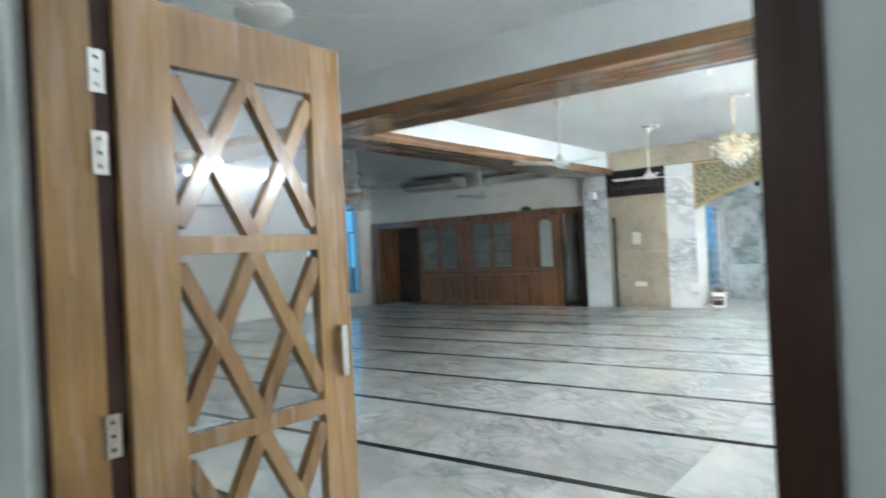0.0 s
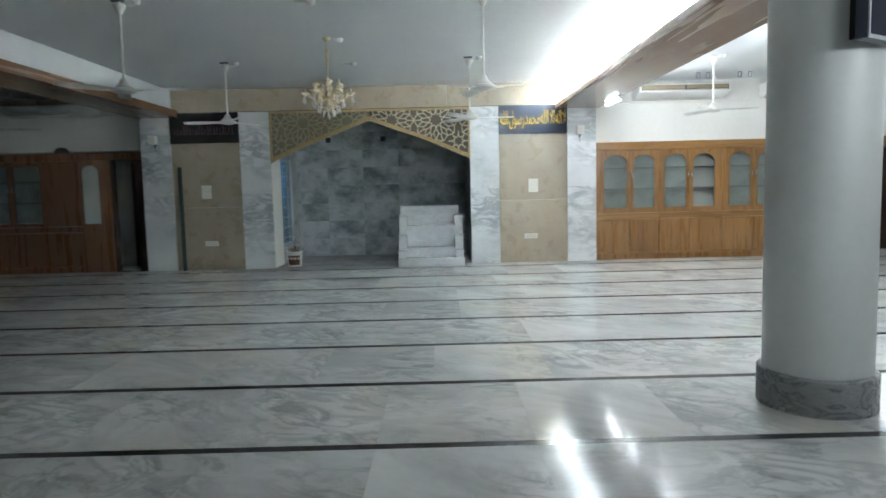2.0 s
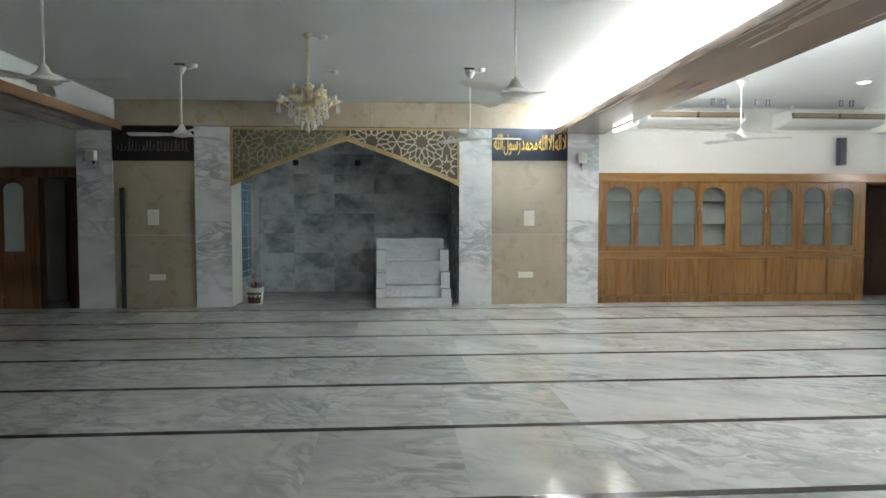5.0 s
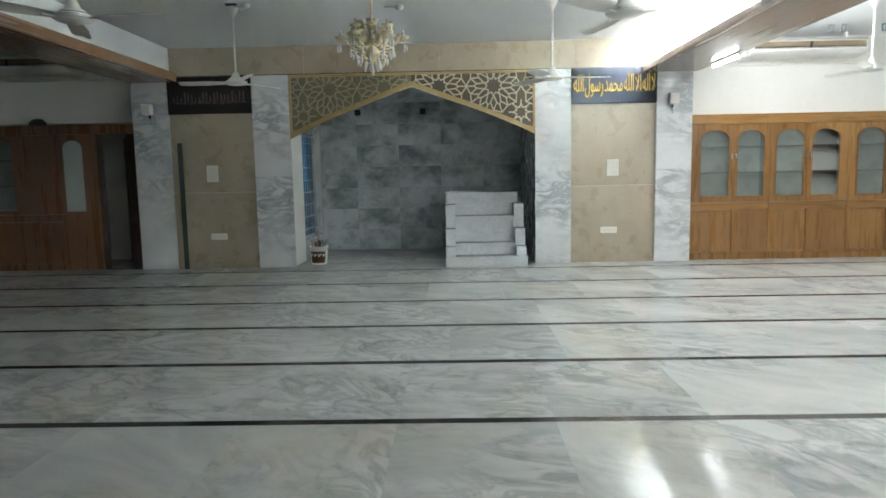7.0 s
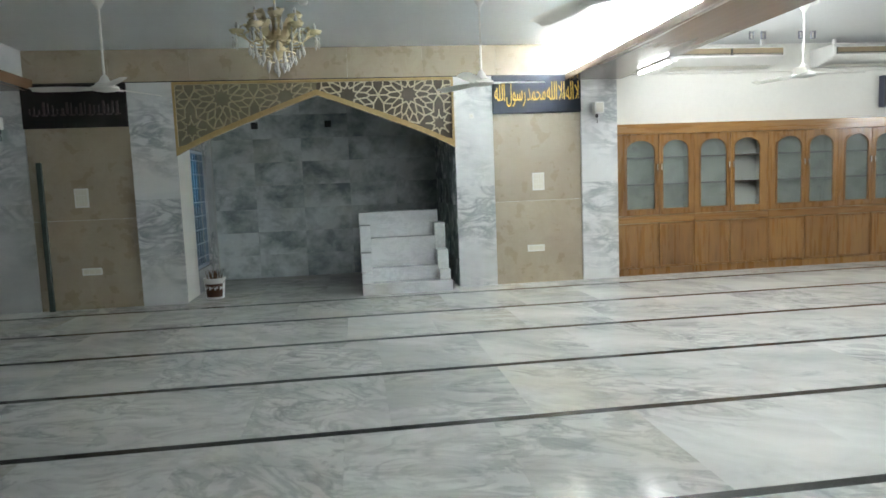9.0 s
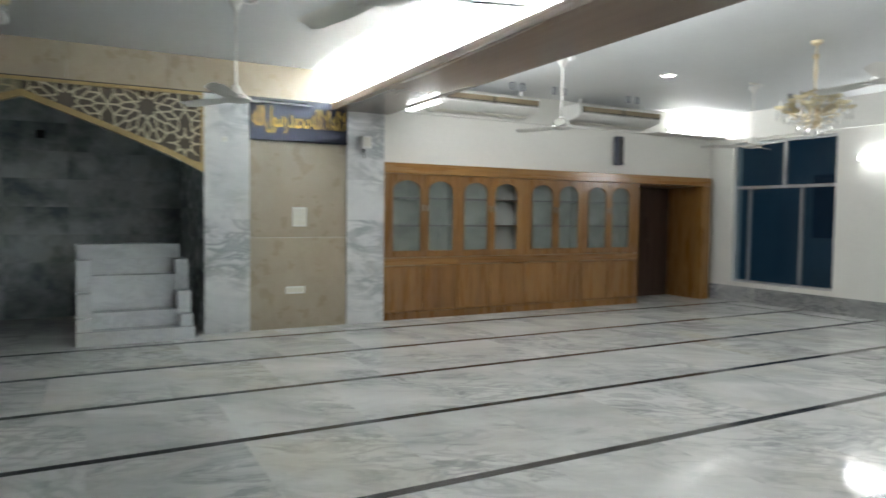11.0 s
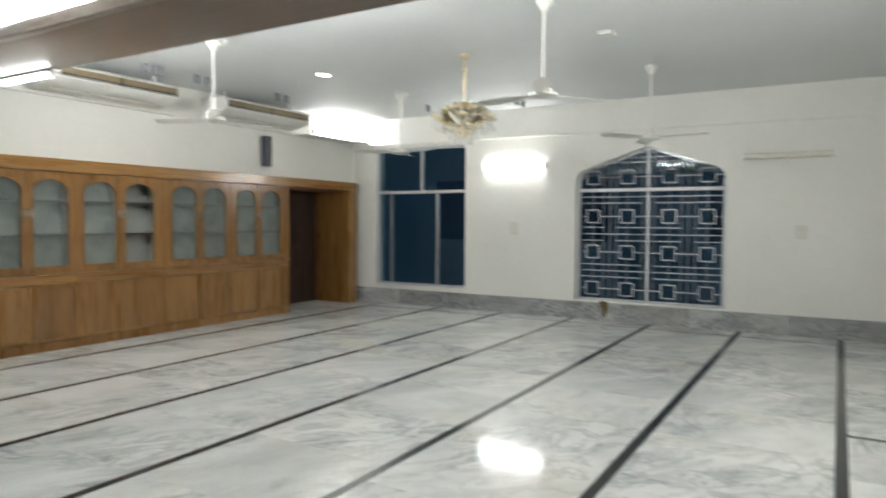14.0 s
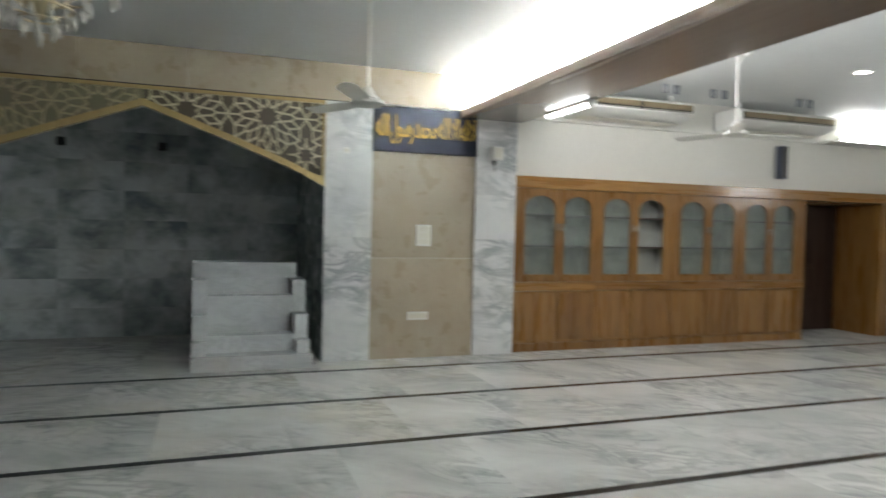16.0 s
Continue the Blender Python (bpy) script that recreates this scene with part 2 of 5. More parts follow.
M_GOLDD = plain("olive_gold_lattice", (0.37, 0.32, 0.195), 0.5, 0.1, 0.25, 9.0)
M_GRILL = plain("grille_paint", (0.66, 0.68, 0.70), 0.4, 0.1, 0.15)
# grille paint with the uprights' shade mixed in; the ceiling brackets share it
M_GRILLV = plain("shaded_grille_paint", (0.24, 0.26, 0.30), 0.5, 0.1, 0.25)
M_BLUEG = plain("blue_grille_paint", (0.28, 0.36, 0.47), 0.4, 0.1, 0.2)
M_WHITEP = plain("white_plastic", (0.78, 0.78, 0.75), 0.35, 0.0, 0.05)
M_CREAMP = plain("cream_plastic", (0.70, 0.68, 0.60), 0.35, 0.0, 0.08)
M_FAN = plain("fan_enamel", (0.76, 0.75, 0.71), 0.3, 0.0, 0.06)
M_BLACK = plain("black_plastic", (0.018, 0.018, 0.02), 0.35, 0.0, 0.3)
M_NAVY = dull(plain("navy_board", (0.007, 0.009, 0.019), 0.7, 0.0, 0.25))
M_DARKB = dull(plain("dark_brown_board", (0.012, 0.008, 0.008), 0.7, 0.0, 0.3))
M_SCREEN = plain("dark_screen", (0.012, 0.016, 0.034), 0.18, 0.0, 0.15)
M_SPKB = plain("speaker_blue_grey", (0.07, 0.08, 0.115), 0.45, 0.0, 0.2)
M_LETTER = plain("gilt_letters", (0.75, 0.48, 0.08), 0.35, 0.35, 0.25, 12.0)
M_FAINT = plain("dull_red_letters", (0.035, 0.018, 0.016), 0.5, 0.1, 0.3)
M_DARKSHELF = plain("dark_shelf", (0.035, 0.02, 0.014), 0.4)
M_SHELF = plain("grey_shelf", (0.10, 0.11, 0.10), 0.5)
M_LAM = plain("pale_laminate", (0.42, 0.44, 0.41), 0.45, 0.0, 0.06, 3.0)
M_SLOT = plain("louvre_wood_tone", (0.25, 0.195, 0.12), 0.45, 0.0, 0.2)
M_RUST = plain("brown_print", (0.13, 0.055, 0.025), 0.5, 0.0, 0.3)
M_SOIL = plain("dry_stalks", (0.17, 0.095, 0.045), 0.9, 0.0, 0.5, 20.0)
M_CLOTH = plain("olive_cloth", (0.26, 0.20, 0.09), 0.9, 0.0, 0.35, 25.0)
M_GREEN = plain("dark_glass_edge", (0.075, 0.095, 0.088), 0.2, 0.0, 0.2)
M_NIGHT = paint("night_ground", (0.06, 0.065, 0.07), 0.9, 0.3)
M_FACADE = paint("neighbour_plaster", (0.20, 0.23, 0.27), 0.8, 0.2)
M_AWN = plain("awning_sheet", (0.74, 0.79, 0.83), 0.5, 0.1, 0.1)
M_PANE = hazy("cabinet_glass", (0.22, 0.24, 0.23), 0.72)
M_FROST = hazy("frosted_glass", (0.62, 0.68, 0.64), 0.25)
M_DOORG = glass("door_glass", (0.95, 0.98, 0.97))
M_DOORG.node_tree.nodes["Principled BSDF"].inputs["Coat Weight"].default_value = 0.7
M_DOORG.node_tree.nodes["Principled BSDF"].inputs["Coat Roughness"].default_value = 0.3
M_TINT = glass("window_glass", (0.55, 0.70, 0.80), 0.0, 1.2)
M_CRYS = glass("crystal", (0.98, 0.97, 0.93), 0.02, 1.55)
M_CRYS.node_tree.nodes["Principled BSDF"].inputs["Transmission Weight"].default_value = 0.42
M_CUP = plain("amber_glass", (0.86, 0.77, 0.52), 0.2, 0.0, 0.15)
M_TUBE = glow("tube_light", (0.965, 1.0, 1.0), TUBE_POWER)
M_TUBES = glow("south_fill_light", (0.965, 1.0, 1.0), SOUTH_POWER)
M_TUBEE = glow("entry_tube_light", (0.965, 1.0, 1.0), ENTRY_POWER)
M_TUBEF = glow("flank_fill_light", (0.965, 1.0, 1.0), FLANK_POWER)
M_TUBEB = glow("beam_tube_light", (0.965, 1.0, 1.0), 10.0)
M_TUBEC = glow("corner_tube_light", (0.965, 1.0, 1.0), 20.0)
M_TUBEL = glow("lobby_fill_light", (0.965, 1.0, 1.0), 4.4)
M_TUBEO = glow("yard_fill_light", (0.90, 0.97, 1.0), 3.4)
M_COVE = glow("strip_light", (0.93, 1.0, 1.0), COVE_POWER)
M_SPOT = glow("downlight_glow", (1.0, 0.97, 0.92), 26.0)


# ---- mesh helpers ----
def box(bm, x0, x1, y0, y1, z0, z1, bevel=0.0):
    made = bmesh.ops.create_cube(bm, size=1.0)["verts"]
    for v in made:
        v.co = Vector((x0 + (v.co.x + 0.5) * (x1 - x0), y0 + (v.co.y + 0.5) * (y1 - y0), z0 + (v.co.z + 0.5) * (z1 - z0)))
    if bevel:
        edges = list({e for v in made for e in v.link_edges})
        bmesh.ops.bevel(bm, geom=edges, offset=bevel, segments=2, affect="EDGES", profile=0.7)
    return bm


def boxed(x0, x1, y0, y1, z0, z1, bevel=0.0):
    return box(bmesh.new(), x0, x1, y0, y1, z0, z1, bevel)


def lathe(bm, profile, seg=24, m=None):
    """Turns (radius, height) pairs round z."""
    rings = []
    for r, z in profile:
        if r < 1e-5:
            rings.append([bm.verts.new((0, 0, z))])
        else:
            rings.append([bm.verts.new((r * math.cos(2 * math.pi * i / seg), r * math.sin(2 * math.pi * i / seg), z)) for i in range(seg)])
    for a, b in zip(rings, rings[1:]):
        for i in range(seg):
            j = (i + 1) % seg
            if len(a) == 1 and len(b) == 1:
                continue
            if len(a) == 1:
                bm.faces.new((a[0], b[i], b[j]))
            elif len(b) == 1:
                bm.faces.new((a[i], b[0], a[j]))
            else:
                bm.faces.new((a[i], b[i], b[j], a[j]))
    if m is not None:
        bmesh.ops.transform(bm, matrix=m, verts=[v for r in rings for v in r])
    bmesh.ops.recalc_face_normals(bm, faces=bm.faces[:])
    return bm


def rod(bm, a, b, r, seg=8, r2=None):
    a, b = Vector(a), Vector(b)
    d = b - a
    r2 = r if r2 is None else r2
    m = Matrix.Translation(a) @ d.to_track_quat("Z", "Y").to_matrix().to_4x4()
    return lathe(bm, [(0, 0), (r, 0), (r2, d.length), (0, d.length)], seg, m)


def tube_path(bm, pts, r, seg=7):
    """One bent round bar through the points."""
    pts = [Vector(p) for p in pts]
    rings = []
    side = None
    for i, p in enumerate(pts):
        d = (pts[min(i + 1, len(pts) - 1)] - pts[max(i - 1, 0)]).normalized()
        side = d.orthogonal().normalized() if side is None else (side - d * side.dot(d)).normalized()
        up = d.cross(side)
        rings.append([bm.verts.new(p + r * (math.cos(2 * math.pi * k / seg) * side + math.sin(2 * math.pi * k / seg) * up)) for k in range(seg)])
    for a, b in zip(rings, rings[1:]):
        for k in range(seg):
            bm.faces.new((a[k], a[(k + 1) % seg], b[(k + 1) % seg], b[k]))
    bm.faces.new(rings[0][::-1])
    bm.faces.new(rings[-1])
    bmesh.ops.recalc_face_normals(bm, faces=bm.faces[:])
    return bm


def bar2(bm, a, b, width, depth, m):
    """A flat strip from a to b in a plane (u, v), with its depth along w; m takes (u, v, w) to the world."""
    a, b = Vector(a), Vector(b)
    d = (b - a).normalized()
    n = Vector((-d.y, d.x)) * width / 2
    pts = [a + n, a - n, b - n, b + n]
    lo = [bm.verts.new(m @ Vector((p.x, p.y, 0))) for p in pts]
    hi = [bm.verts.new(m @ Vector((p.x, p.y, depth))) for p in pts]
    bm.faces.new(lo[::-1])
    bm.faces.new(hi)
    for i in range(4):
        j = (i + 1) % 4
        bm.faces.new((lo[i], lo[j], hi[j], hi[i]))


def plate(outer, holes, depth, m):
    """A sheet with holes, in a plane (u, v), depth thick along w."""
    bm = bmesh.new()
    edges = []
    for loop in (outer, *holes):
        vs = [bm.verts.new((u, v, 0)) for u, v in loop]
        edges += [bm.edges.new((vs[i], vs[(i + 1) % len(vs)])) for i in range(len(vs))]
    bmesh.ops.triangle_fill(bm, use_beauty=True, use_dissolve=False, edges=edges)
    ext = bmesh.ops.extrude_face_region(bm, geom=bm.faces[:])
    bmesh.ops.translate(bm, verts=[e for e in ext["geom"] if isinstance(e, bmesh.types.BMVert)], vec=(0, 0, depth))
    bmesh.ops.transform(bm, matrix=m, verts=bm.verts[:])
    bmesh.ops.recalc_face_normals(bm, faces=bm.faces[:])
    return bm


def facing_south(x, y, z):
    """(u, v, w) to x along u, z along v, and w towards +y."""
    return Matrix(((1, 0, 0, x), (0, 0, 1, y), (0, 1, 0, z), (0, 0, 0, 1)))


def facing_x(x, y, z):
    """(u, v, w): u along +y, v up, w towards +x."""
    return Matrix(((0, 0, 1, x), (1, 0, 0, y), (0, 1, 0, z), (0, 0, 0, 1)))


def rect(u0, u1, v0, v1):
    return [(u0, v0), (u1, v0), (u1, v1), (u0, v1)]


def arch(u0, u1, v0, v1, rise, n=10):
    """A rectangle with a rounded, slightly shouldered top."""
    c, r = (u0 + u1) / 2, (u1 - u0) / 2
    return [(u0, v0), (u1, v0)] + [(c + r * math.cos(math.pi * i / n), v1 - rise + rise * math.sin(math.pi * i / n)) for i in range(n + 1)]


def mesh_of(name, bm, material, smooth=False):
    me = bpy.data.meshes.new(name)
    bm.to_mesh(me)
    bm.free()
    me.materials.append(material)
    if smooth:
        me.polygons.foreach_set("use_smooth", [True] * len(me.polygons))
        me.set_sharp_from_angle(angle=radians(38))
    return me


def part(name, bm, material, parent=None, label="", smooth=False):
    ob = new(name, mesh_of(name, bm, material, smooth))
    if parent is not None:
        ob.parent = parent
    if label:
        ob["label"] = label
    return ob


def thing(name, label, category, at=(0, 0, 0), group=""):
    ob = new(name)
    ob.location = at
    ob.empty_display_size = 0.1
    return tagged(ob, label, category, group)


def setting(name, bm, material, label, category, smooth=False):
    return tagged(part(name, bm, material, None, "", smooth), label, category, "", "structure")


# ---- floor, ceiling, walls ----
floor = setting("floor", boxed(XW, XE, YD1, 16.6, -0.12, -0.006), M_GROUT, "polished white marble slab floor with dark granite lines", "floor")
lobby_floor = setting("floor_lobby", boxed(-2.4, 2.0, -1.8, YD1, -0.12, -0.002), M_FLOOR, "pale marble floor outside the entrance door", "floor")
ceiling = setting("ceiling", boxed(XW - 0.2, XE + 0.2, YD0, 15.5, CEIL, CEIL + 0.15), M_CEIL, "flat white painted ceiling", "ceiling")
setting("ceiling_lobby", boxed(-2.6, 2.2, -2.0, YD0, 2.75, 2.87), M_CEIL, "white painted lobby ceiling", "ceiling")

# entrance wall with its doorway
DX0, DX1, DTOP = -1.262, 0.29, 2.18
setting("wall_south", plate([(XW, 0), (DX0, 0), (DX0, DTOP), (DX1, DTOP), (DX1, 0), (XV + 0.2, 0), (XV + 0.2, CEIL), (XW, CEIL)], [], YD1 - YD0, facing_south(0, YD0, 0)), M_LOBBY, "pale grey-green painted wall round the entrance", "wall")
bm = boxed(-2.6, -2.4, -2.0, YD0, 0, 2.75)
box(bm, 2.0, 2.2, -2.0, YD0, 0, 2.75)
box(bm, -2.4, 2.0, -2.0, -1.8, 0, 2.75)
setting("wall_lobby", bm, M_LOBBY, "pale grey-green painted lobby walls", "wall")
setting("wall_entrance_east", boxed(XV, XV + 0.2, YD1, YS - 0.2, 0, CEIL), M_WALL, "white painted wall beside the entrance", "wall")
setting("wall_south_east", boxed(XV, XE + 0.2, YS - 0.2, YS, 0, CEIL), M_WALL, "cream-white painted wall with marble skirting", "wall")

# east wall: a tall sliding window and an arched grilled window
WIN = (11.80, 13.70, 0.35, 2.85)
GR0, GR1, GZ0, GZ1, GAPEX = 7.61, 9.82, 0.29, 2.15, 2.66


def grille_outline(d=0.0):
    """The pointed, round-shouldered arch of the grilled window."""
    c = (GR0 + GR1) / 2
    half = (GR1 - GR0) / 2 - d
    pts = [(c - half, GZ0 + d), (c + half, GZ0 + d), (c + half, GZ1)]
    pts += [(c + half - 0.20 * (1 - math.cos(a)), GZ1 + 0.19 * math.sin(a)) for a in (0.5, 1.0, 1.35)]
    pts += [(c + half * 0.45, GZ1 + 0.34 - d), (c, GAPEX - d), (c - half * 0.45, GZ1 + 0.34 - d)]
    pts += [(c - half + 0.20 * (1 - math.cos(a)), GZ1 + 0.19 * math.sin(a)) for a in (1.35, 1.0, 0.5)]
    pts += [(c - half, GZ1)]
    return pts


setting("wall_east", plate(rect(YS - 0.2, 14.9, 0, CEIL), [rect(*WIN), grille_outline()], 0.25, facing_x(XE, 0, 0)), M_WALL, "cream-white painted wall with a window and an arched opening", "wall")
setting("beam_east", boxed(XE - 0.055, XE, 5.9, 14.2, 2.9, CEIL), M_WALL, "shallow white beam along the top of the wall", "beam")
WWIN = (11.80, 13.70, 0.35, 2.88)
setting("wall_west", plate(rect(YD0, 15.4, 0, CEIL), [rect(*WWIN)], 0.25, facing_x(XW - 0.25, 0, 0)), M_WALL, "white painted wall with a tall window", "wall")

# qibla wall: what stands behind cabinets, alcoves and niche
bm = boxed(2.39, 7.2, YW, 14.9, 2.0, CEIL)
box(bm, 7.2, XE, YW, 14.9, 2.22, CEIL)
box(bm, 2.39, XE, 14.9, 15.0, 0, CEIL)
box(bm, 2.39, XE, YW - 0.06, YW, 2.96, CEIL)
setting("wall_north_east", bm, M_WALL, "white painted wall above the bookcases", "wall")
bm = boxed(-11.02, -6.15, YW, 14.9, 2.3, CEIL)
box(bm, XW, -11.02, YW, 14.9, 2.26, CEIL)
box(bm, XW, -6.15, 15.3, 15.4, 0, CEIL)
box(bm, -6.15, -6.12, 14.72, 15.4, 0, CEIL)
box(bm, XW, -6.15, YW - 0.06, YW, 2.96, CEIL)
setting("wall_north_west", bm, M_WALL, "white painted wall above the dark bookcases", "wall")
bm = bmesh.new()
for x0, x1 in PILASTERS:
    box(bm, x0 + 0.01, x1 - 0.01, YQ + 0.03, 14.75, 0, CEIL)
for x0, x1 in PANELS:
    box(bm, x0 - 0.01, x1 + 0.01, YQ + 0.06, 14.75, 0, CEIL)
box(bm, -3.72, 0.02, YQ + 0.04, 14.75, HEAD + 0.015, CEIL)
setting("wall_north", bm, M_WALL, "wall behind the marble and tile cladding", "wall")

# niche of the mihrab
NX0, NX1, NY = -3.72, 0.02, 16.25
bm = boxed(NX0 - 0.2, NX1 + 0.2, NY + 0.02, NY + 0.2, 0, 3.1)
box(bm, NX1 + 0.015, NX1 + 0.2, 14.75, NY + 0.02, 0, 3.1)
setting("wall_niche", bm, M_GROUT, "masonry behind the marble of the prayer niche", "wall")
NW = (14.55, 15.75, 0.34, 2.12)
setting("wall_niche_west", plate(rect(14.0, NY + 0.02, 0, 3.1), [rect(*NW)], 0.14, facing_x(NX0 - 0.155, 0, 0)), M_CLAD, "marble side wall of the niche with a window", "wall")
setting("ceiling_niche", boxed(NX0 - 0.2, NX1 + 0.2, 14.75, NY + 0.2, 3.1, 3.2), M_CEIL, "white ceiling of the prayer niche", "ceiling")

# beams: white above, timber clad below
def beam(name, x0, x1, y0, y1, material, label):
    b = setting(name, boxed(x0, x1, y0, y1, BEAM + 0.012, CEIL), M_CEIL, label, "beam")
    t, h = 0.012, 0.10
    bm = boxed(x0 - t, x1 + t, y0 - t, y1 + t, BEAM - 0.006, BEAM + 0.012)
    if x1 - x0 > y1 - y0:
        box(bm, x0 - t, x1 + t, y0 - t, y0, BEAM + 0.012, BEAM + h)
        box(bm, x0 - t, x1 + t, y1, y1 + t, BEAM + 0.012, BEAM + h)
    else:
        box(bm, x0 - t, x0, y0, y1 + t, BEAM + 0.012, BEAM + h)
        box(bm, x1, x1 + t, y0, y1 + t, BEAM + 0.012, BEAM + h)
    part("timber_cladding", bm, material, b, "varnished brown timber cladding")


beam("beam_south", XW, XV + 0.1, 5.36, 6.13, M_BEAMX, "white ceiling beam with a varnished timber underside")
def cove(x, s, y0, y1, lip=0.085):
    """Timber lip of a light trough along one face of a beam; s is the side it stands out on."""
    a, b = sorted((x, x + s * 0.085))
    c, d = sorted((x + s * 0.085, x + s * 0.10))
    bm = boxed(a, b, y0, y1, BEAM - 0.006, BEAM + 0.012)
    box(bm, c, d, y0, y1, BEAM - 0.006, BEAM + lip)
    return bm


beam("beam_left", -6.14, -5.53, 6.145, YQ - 0.002, M_BEAMY, "white ceiling beam with a varnished timber underside")
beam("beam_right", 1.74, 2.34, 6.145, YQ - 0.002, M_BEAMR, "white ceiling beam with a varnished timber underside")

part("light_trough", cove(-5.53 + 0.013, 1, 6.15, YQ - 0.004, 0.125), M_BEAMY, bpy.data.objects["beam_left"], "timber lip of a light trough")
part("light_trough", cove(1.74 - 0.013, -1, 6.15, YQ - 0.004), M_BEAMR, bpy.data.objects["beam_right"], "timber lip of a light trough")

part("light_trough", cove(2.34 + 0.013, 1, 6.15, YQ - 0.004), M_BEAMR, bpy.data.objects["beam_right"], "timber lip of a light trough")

# round column on its marble plinth
col = setting("column", lathe(bmesh.new(), [(0.322, 0.23), (0.322, CEIL - 0.001)], 64, Matrix.Translation((1.84, 5.53, 0))), M_COL, "thick round white-painted column on a grey marble plinth", "column", True)
part("plinth", lathe(bmesh.new(), [(0.345, 0.0), (0.355, 0.004), (0.355, 0.225), (0.345, 0.235), (0.30, 0.235)], 64, Matrix.Translation((1.84, 5.53, 0))), M_PLINTH, col, "grey veined marble plinth", True)


# ---- windows ----
def sliding_window(name, x, inward, win, label):
    """Aluminium window with a fixed transom and sliding sashes; inward is -1 when the room lies to the west."""
    y0, y1, z0, z1 = win
    xf = x + (0.10 if inward < 0 else -0.10)
    w = setting(name, plate(rect(y0, y1, z0, z1), [rect(y0 + 0.04, y1 - 0.04, z0 + 0.04, 2.02), rect(y0 + 0.04, y1 - 0.04, 2.07, z1 - 0.04)], 0.06, facing_x(xf - 0.03, 0, 0)), M_ALU, label, "window")
    span = y1 - y0
    for n, u in enumerate((0.16, 0.68)):
        part("sash_stile", boxed(xf - 0.025, xf + 0.025, y1 - span * u - 0.022, y1 - span * u + 0.022, z0 + 0.04, 2.02), M_ALU, w)
    part("transom_post", boxed(xf - 0.025, xf + 0.025, y0 + span * 0.49 - 0.025, y0 + span * 0.49 + 0.025, 2.07, z1 - 0.04), M_ALU, w)
    cuts = [y0 + 0.04, y1 - span * 0.68, y1 - span * 0.16, y1 - 0.04]
    for a, b in zip(cuts, cuts[1:]):
        part("pane", boxed(xf - 0.003, xf + 0.003, a + 0.02, b - 0.02, z0 + 0.03, 2.03), M_TINT, w).visible_shadow = False
    for a, b in ((y0 + 0.03, y0 + span * 0.49 - 0.024), (y0 + span * 0.49 + 0.024, y1 - 0.03)):
        part("pane", boxed(xf - 0.003, xf + 0.003, a, b, 2.06, z1 - 0.03), M_TINT, w).visible_shadow = False
    return w


sliding_window("window_1", XE, -1, WIN, "tall aluminium sliding window with dark blue evening glass")
sliding_window("window_2", XW, 1, WWIN, "tall aluminium window in the unlit bay")

# arched window with a painted steel grille
win3 = setting("window_3", plate(grille_outline(0.0), [grille_outline(0.035)], 0.05, facing_x(XE + 0.13, 0, 0)), M_ALU, "arched window with a white geometric steel grille", "window")
part("pane", plate(grille_outline(0.02), [], 0.006, facing_x(XE + 0.19, 0, 0)), M_TINT, win3).visible_shadow = False
gm = facing_x(XE + 0.075, 0, 0)
gy0, gy1 = GR0 + 0.02, GR1 - 0.02
gc = (gy0 + gy1) / 2


def grille_top(u):
    """How high the arch reaches at u."""
    pts = grille_outline(0.015)[2:]
    best = GZ1
    for (a, b), (c, d) in zip(pts, pts[1:]):
        lo, hi = min(a, c), max(a, c)
        if lo <= u <= hi and hi - lo > 1e-6:
            best = b + (d - b) * (u - a) / (c - a)
    return best


bm = bmesh.new()
bar2(bm, (gc, GZ0 + 0.01), (gc, grille_top(gc)), 0.042, 0.025, gm)
bar2(bm, (gy0, 2.015), (gy1, 2.015), 0.05, 0.025, gm)
bar2(bm, (gy0, GZ0 + 0.025), (gy1, GZ0 + 0.025), 0.03, 0.025, gm)
bar2(bm, (gy0 + 0.015, GZ0), (gy0 + 0.015, GZ1), 0.03, 0.025, gm)
bar2(bm, (gy1 - 0.015, GZ0), (gy1 - 0.015, GZ1), 0.03, 0.025, gm)
part("grille_frame", bm, M_GRILL, win3, "white painted steel frame bars")
rows_z = [0.49, 1.06, 1.61, 2.21]
cols_u = [gy0 + 0.24, gc - 0.31, gc + 0.31, gy1 - 0.24]
for cz in rows_z:
    for cu in cols_u:
        bm = bmesh.new()
        s = 0.10
        for a, b in (((-s, -s), (s, -s)), ((s, -s), (s, s)), ((s, s), (-s, s)), ((-s, s), (-s, -s))):
            bar2(bm, (cu + a[0], cz + a[1]), (cu + b[0], cz + b[1]), 0.014, 0.014, gm)
        part("grille_square", bm, M_GRILL, win3)
for i, cz in enumerate(rows_z):
    for a, b in zip([gy0] + [c + 0.1 for c in cols_u], [c - 0.1 for c in cols_u] + [gy1]):
        bm = bmesh.new()
        bar2(bm, (a, cz), (b, cz), 0.010, 0.014, gm)
        part("grille_bar", bm, M_GRILL, win3)
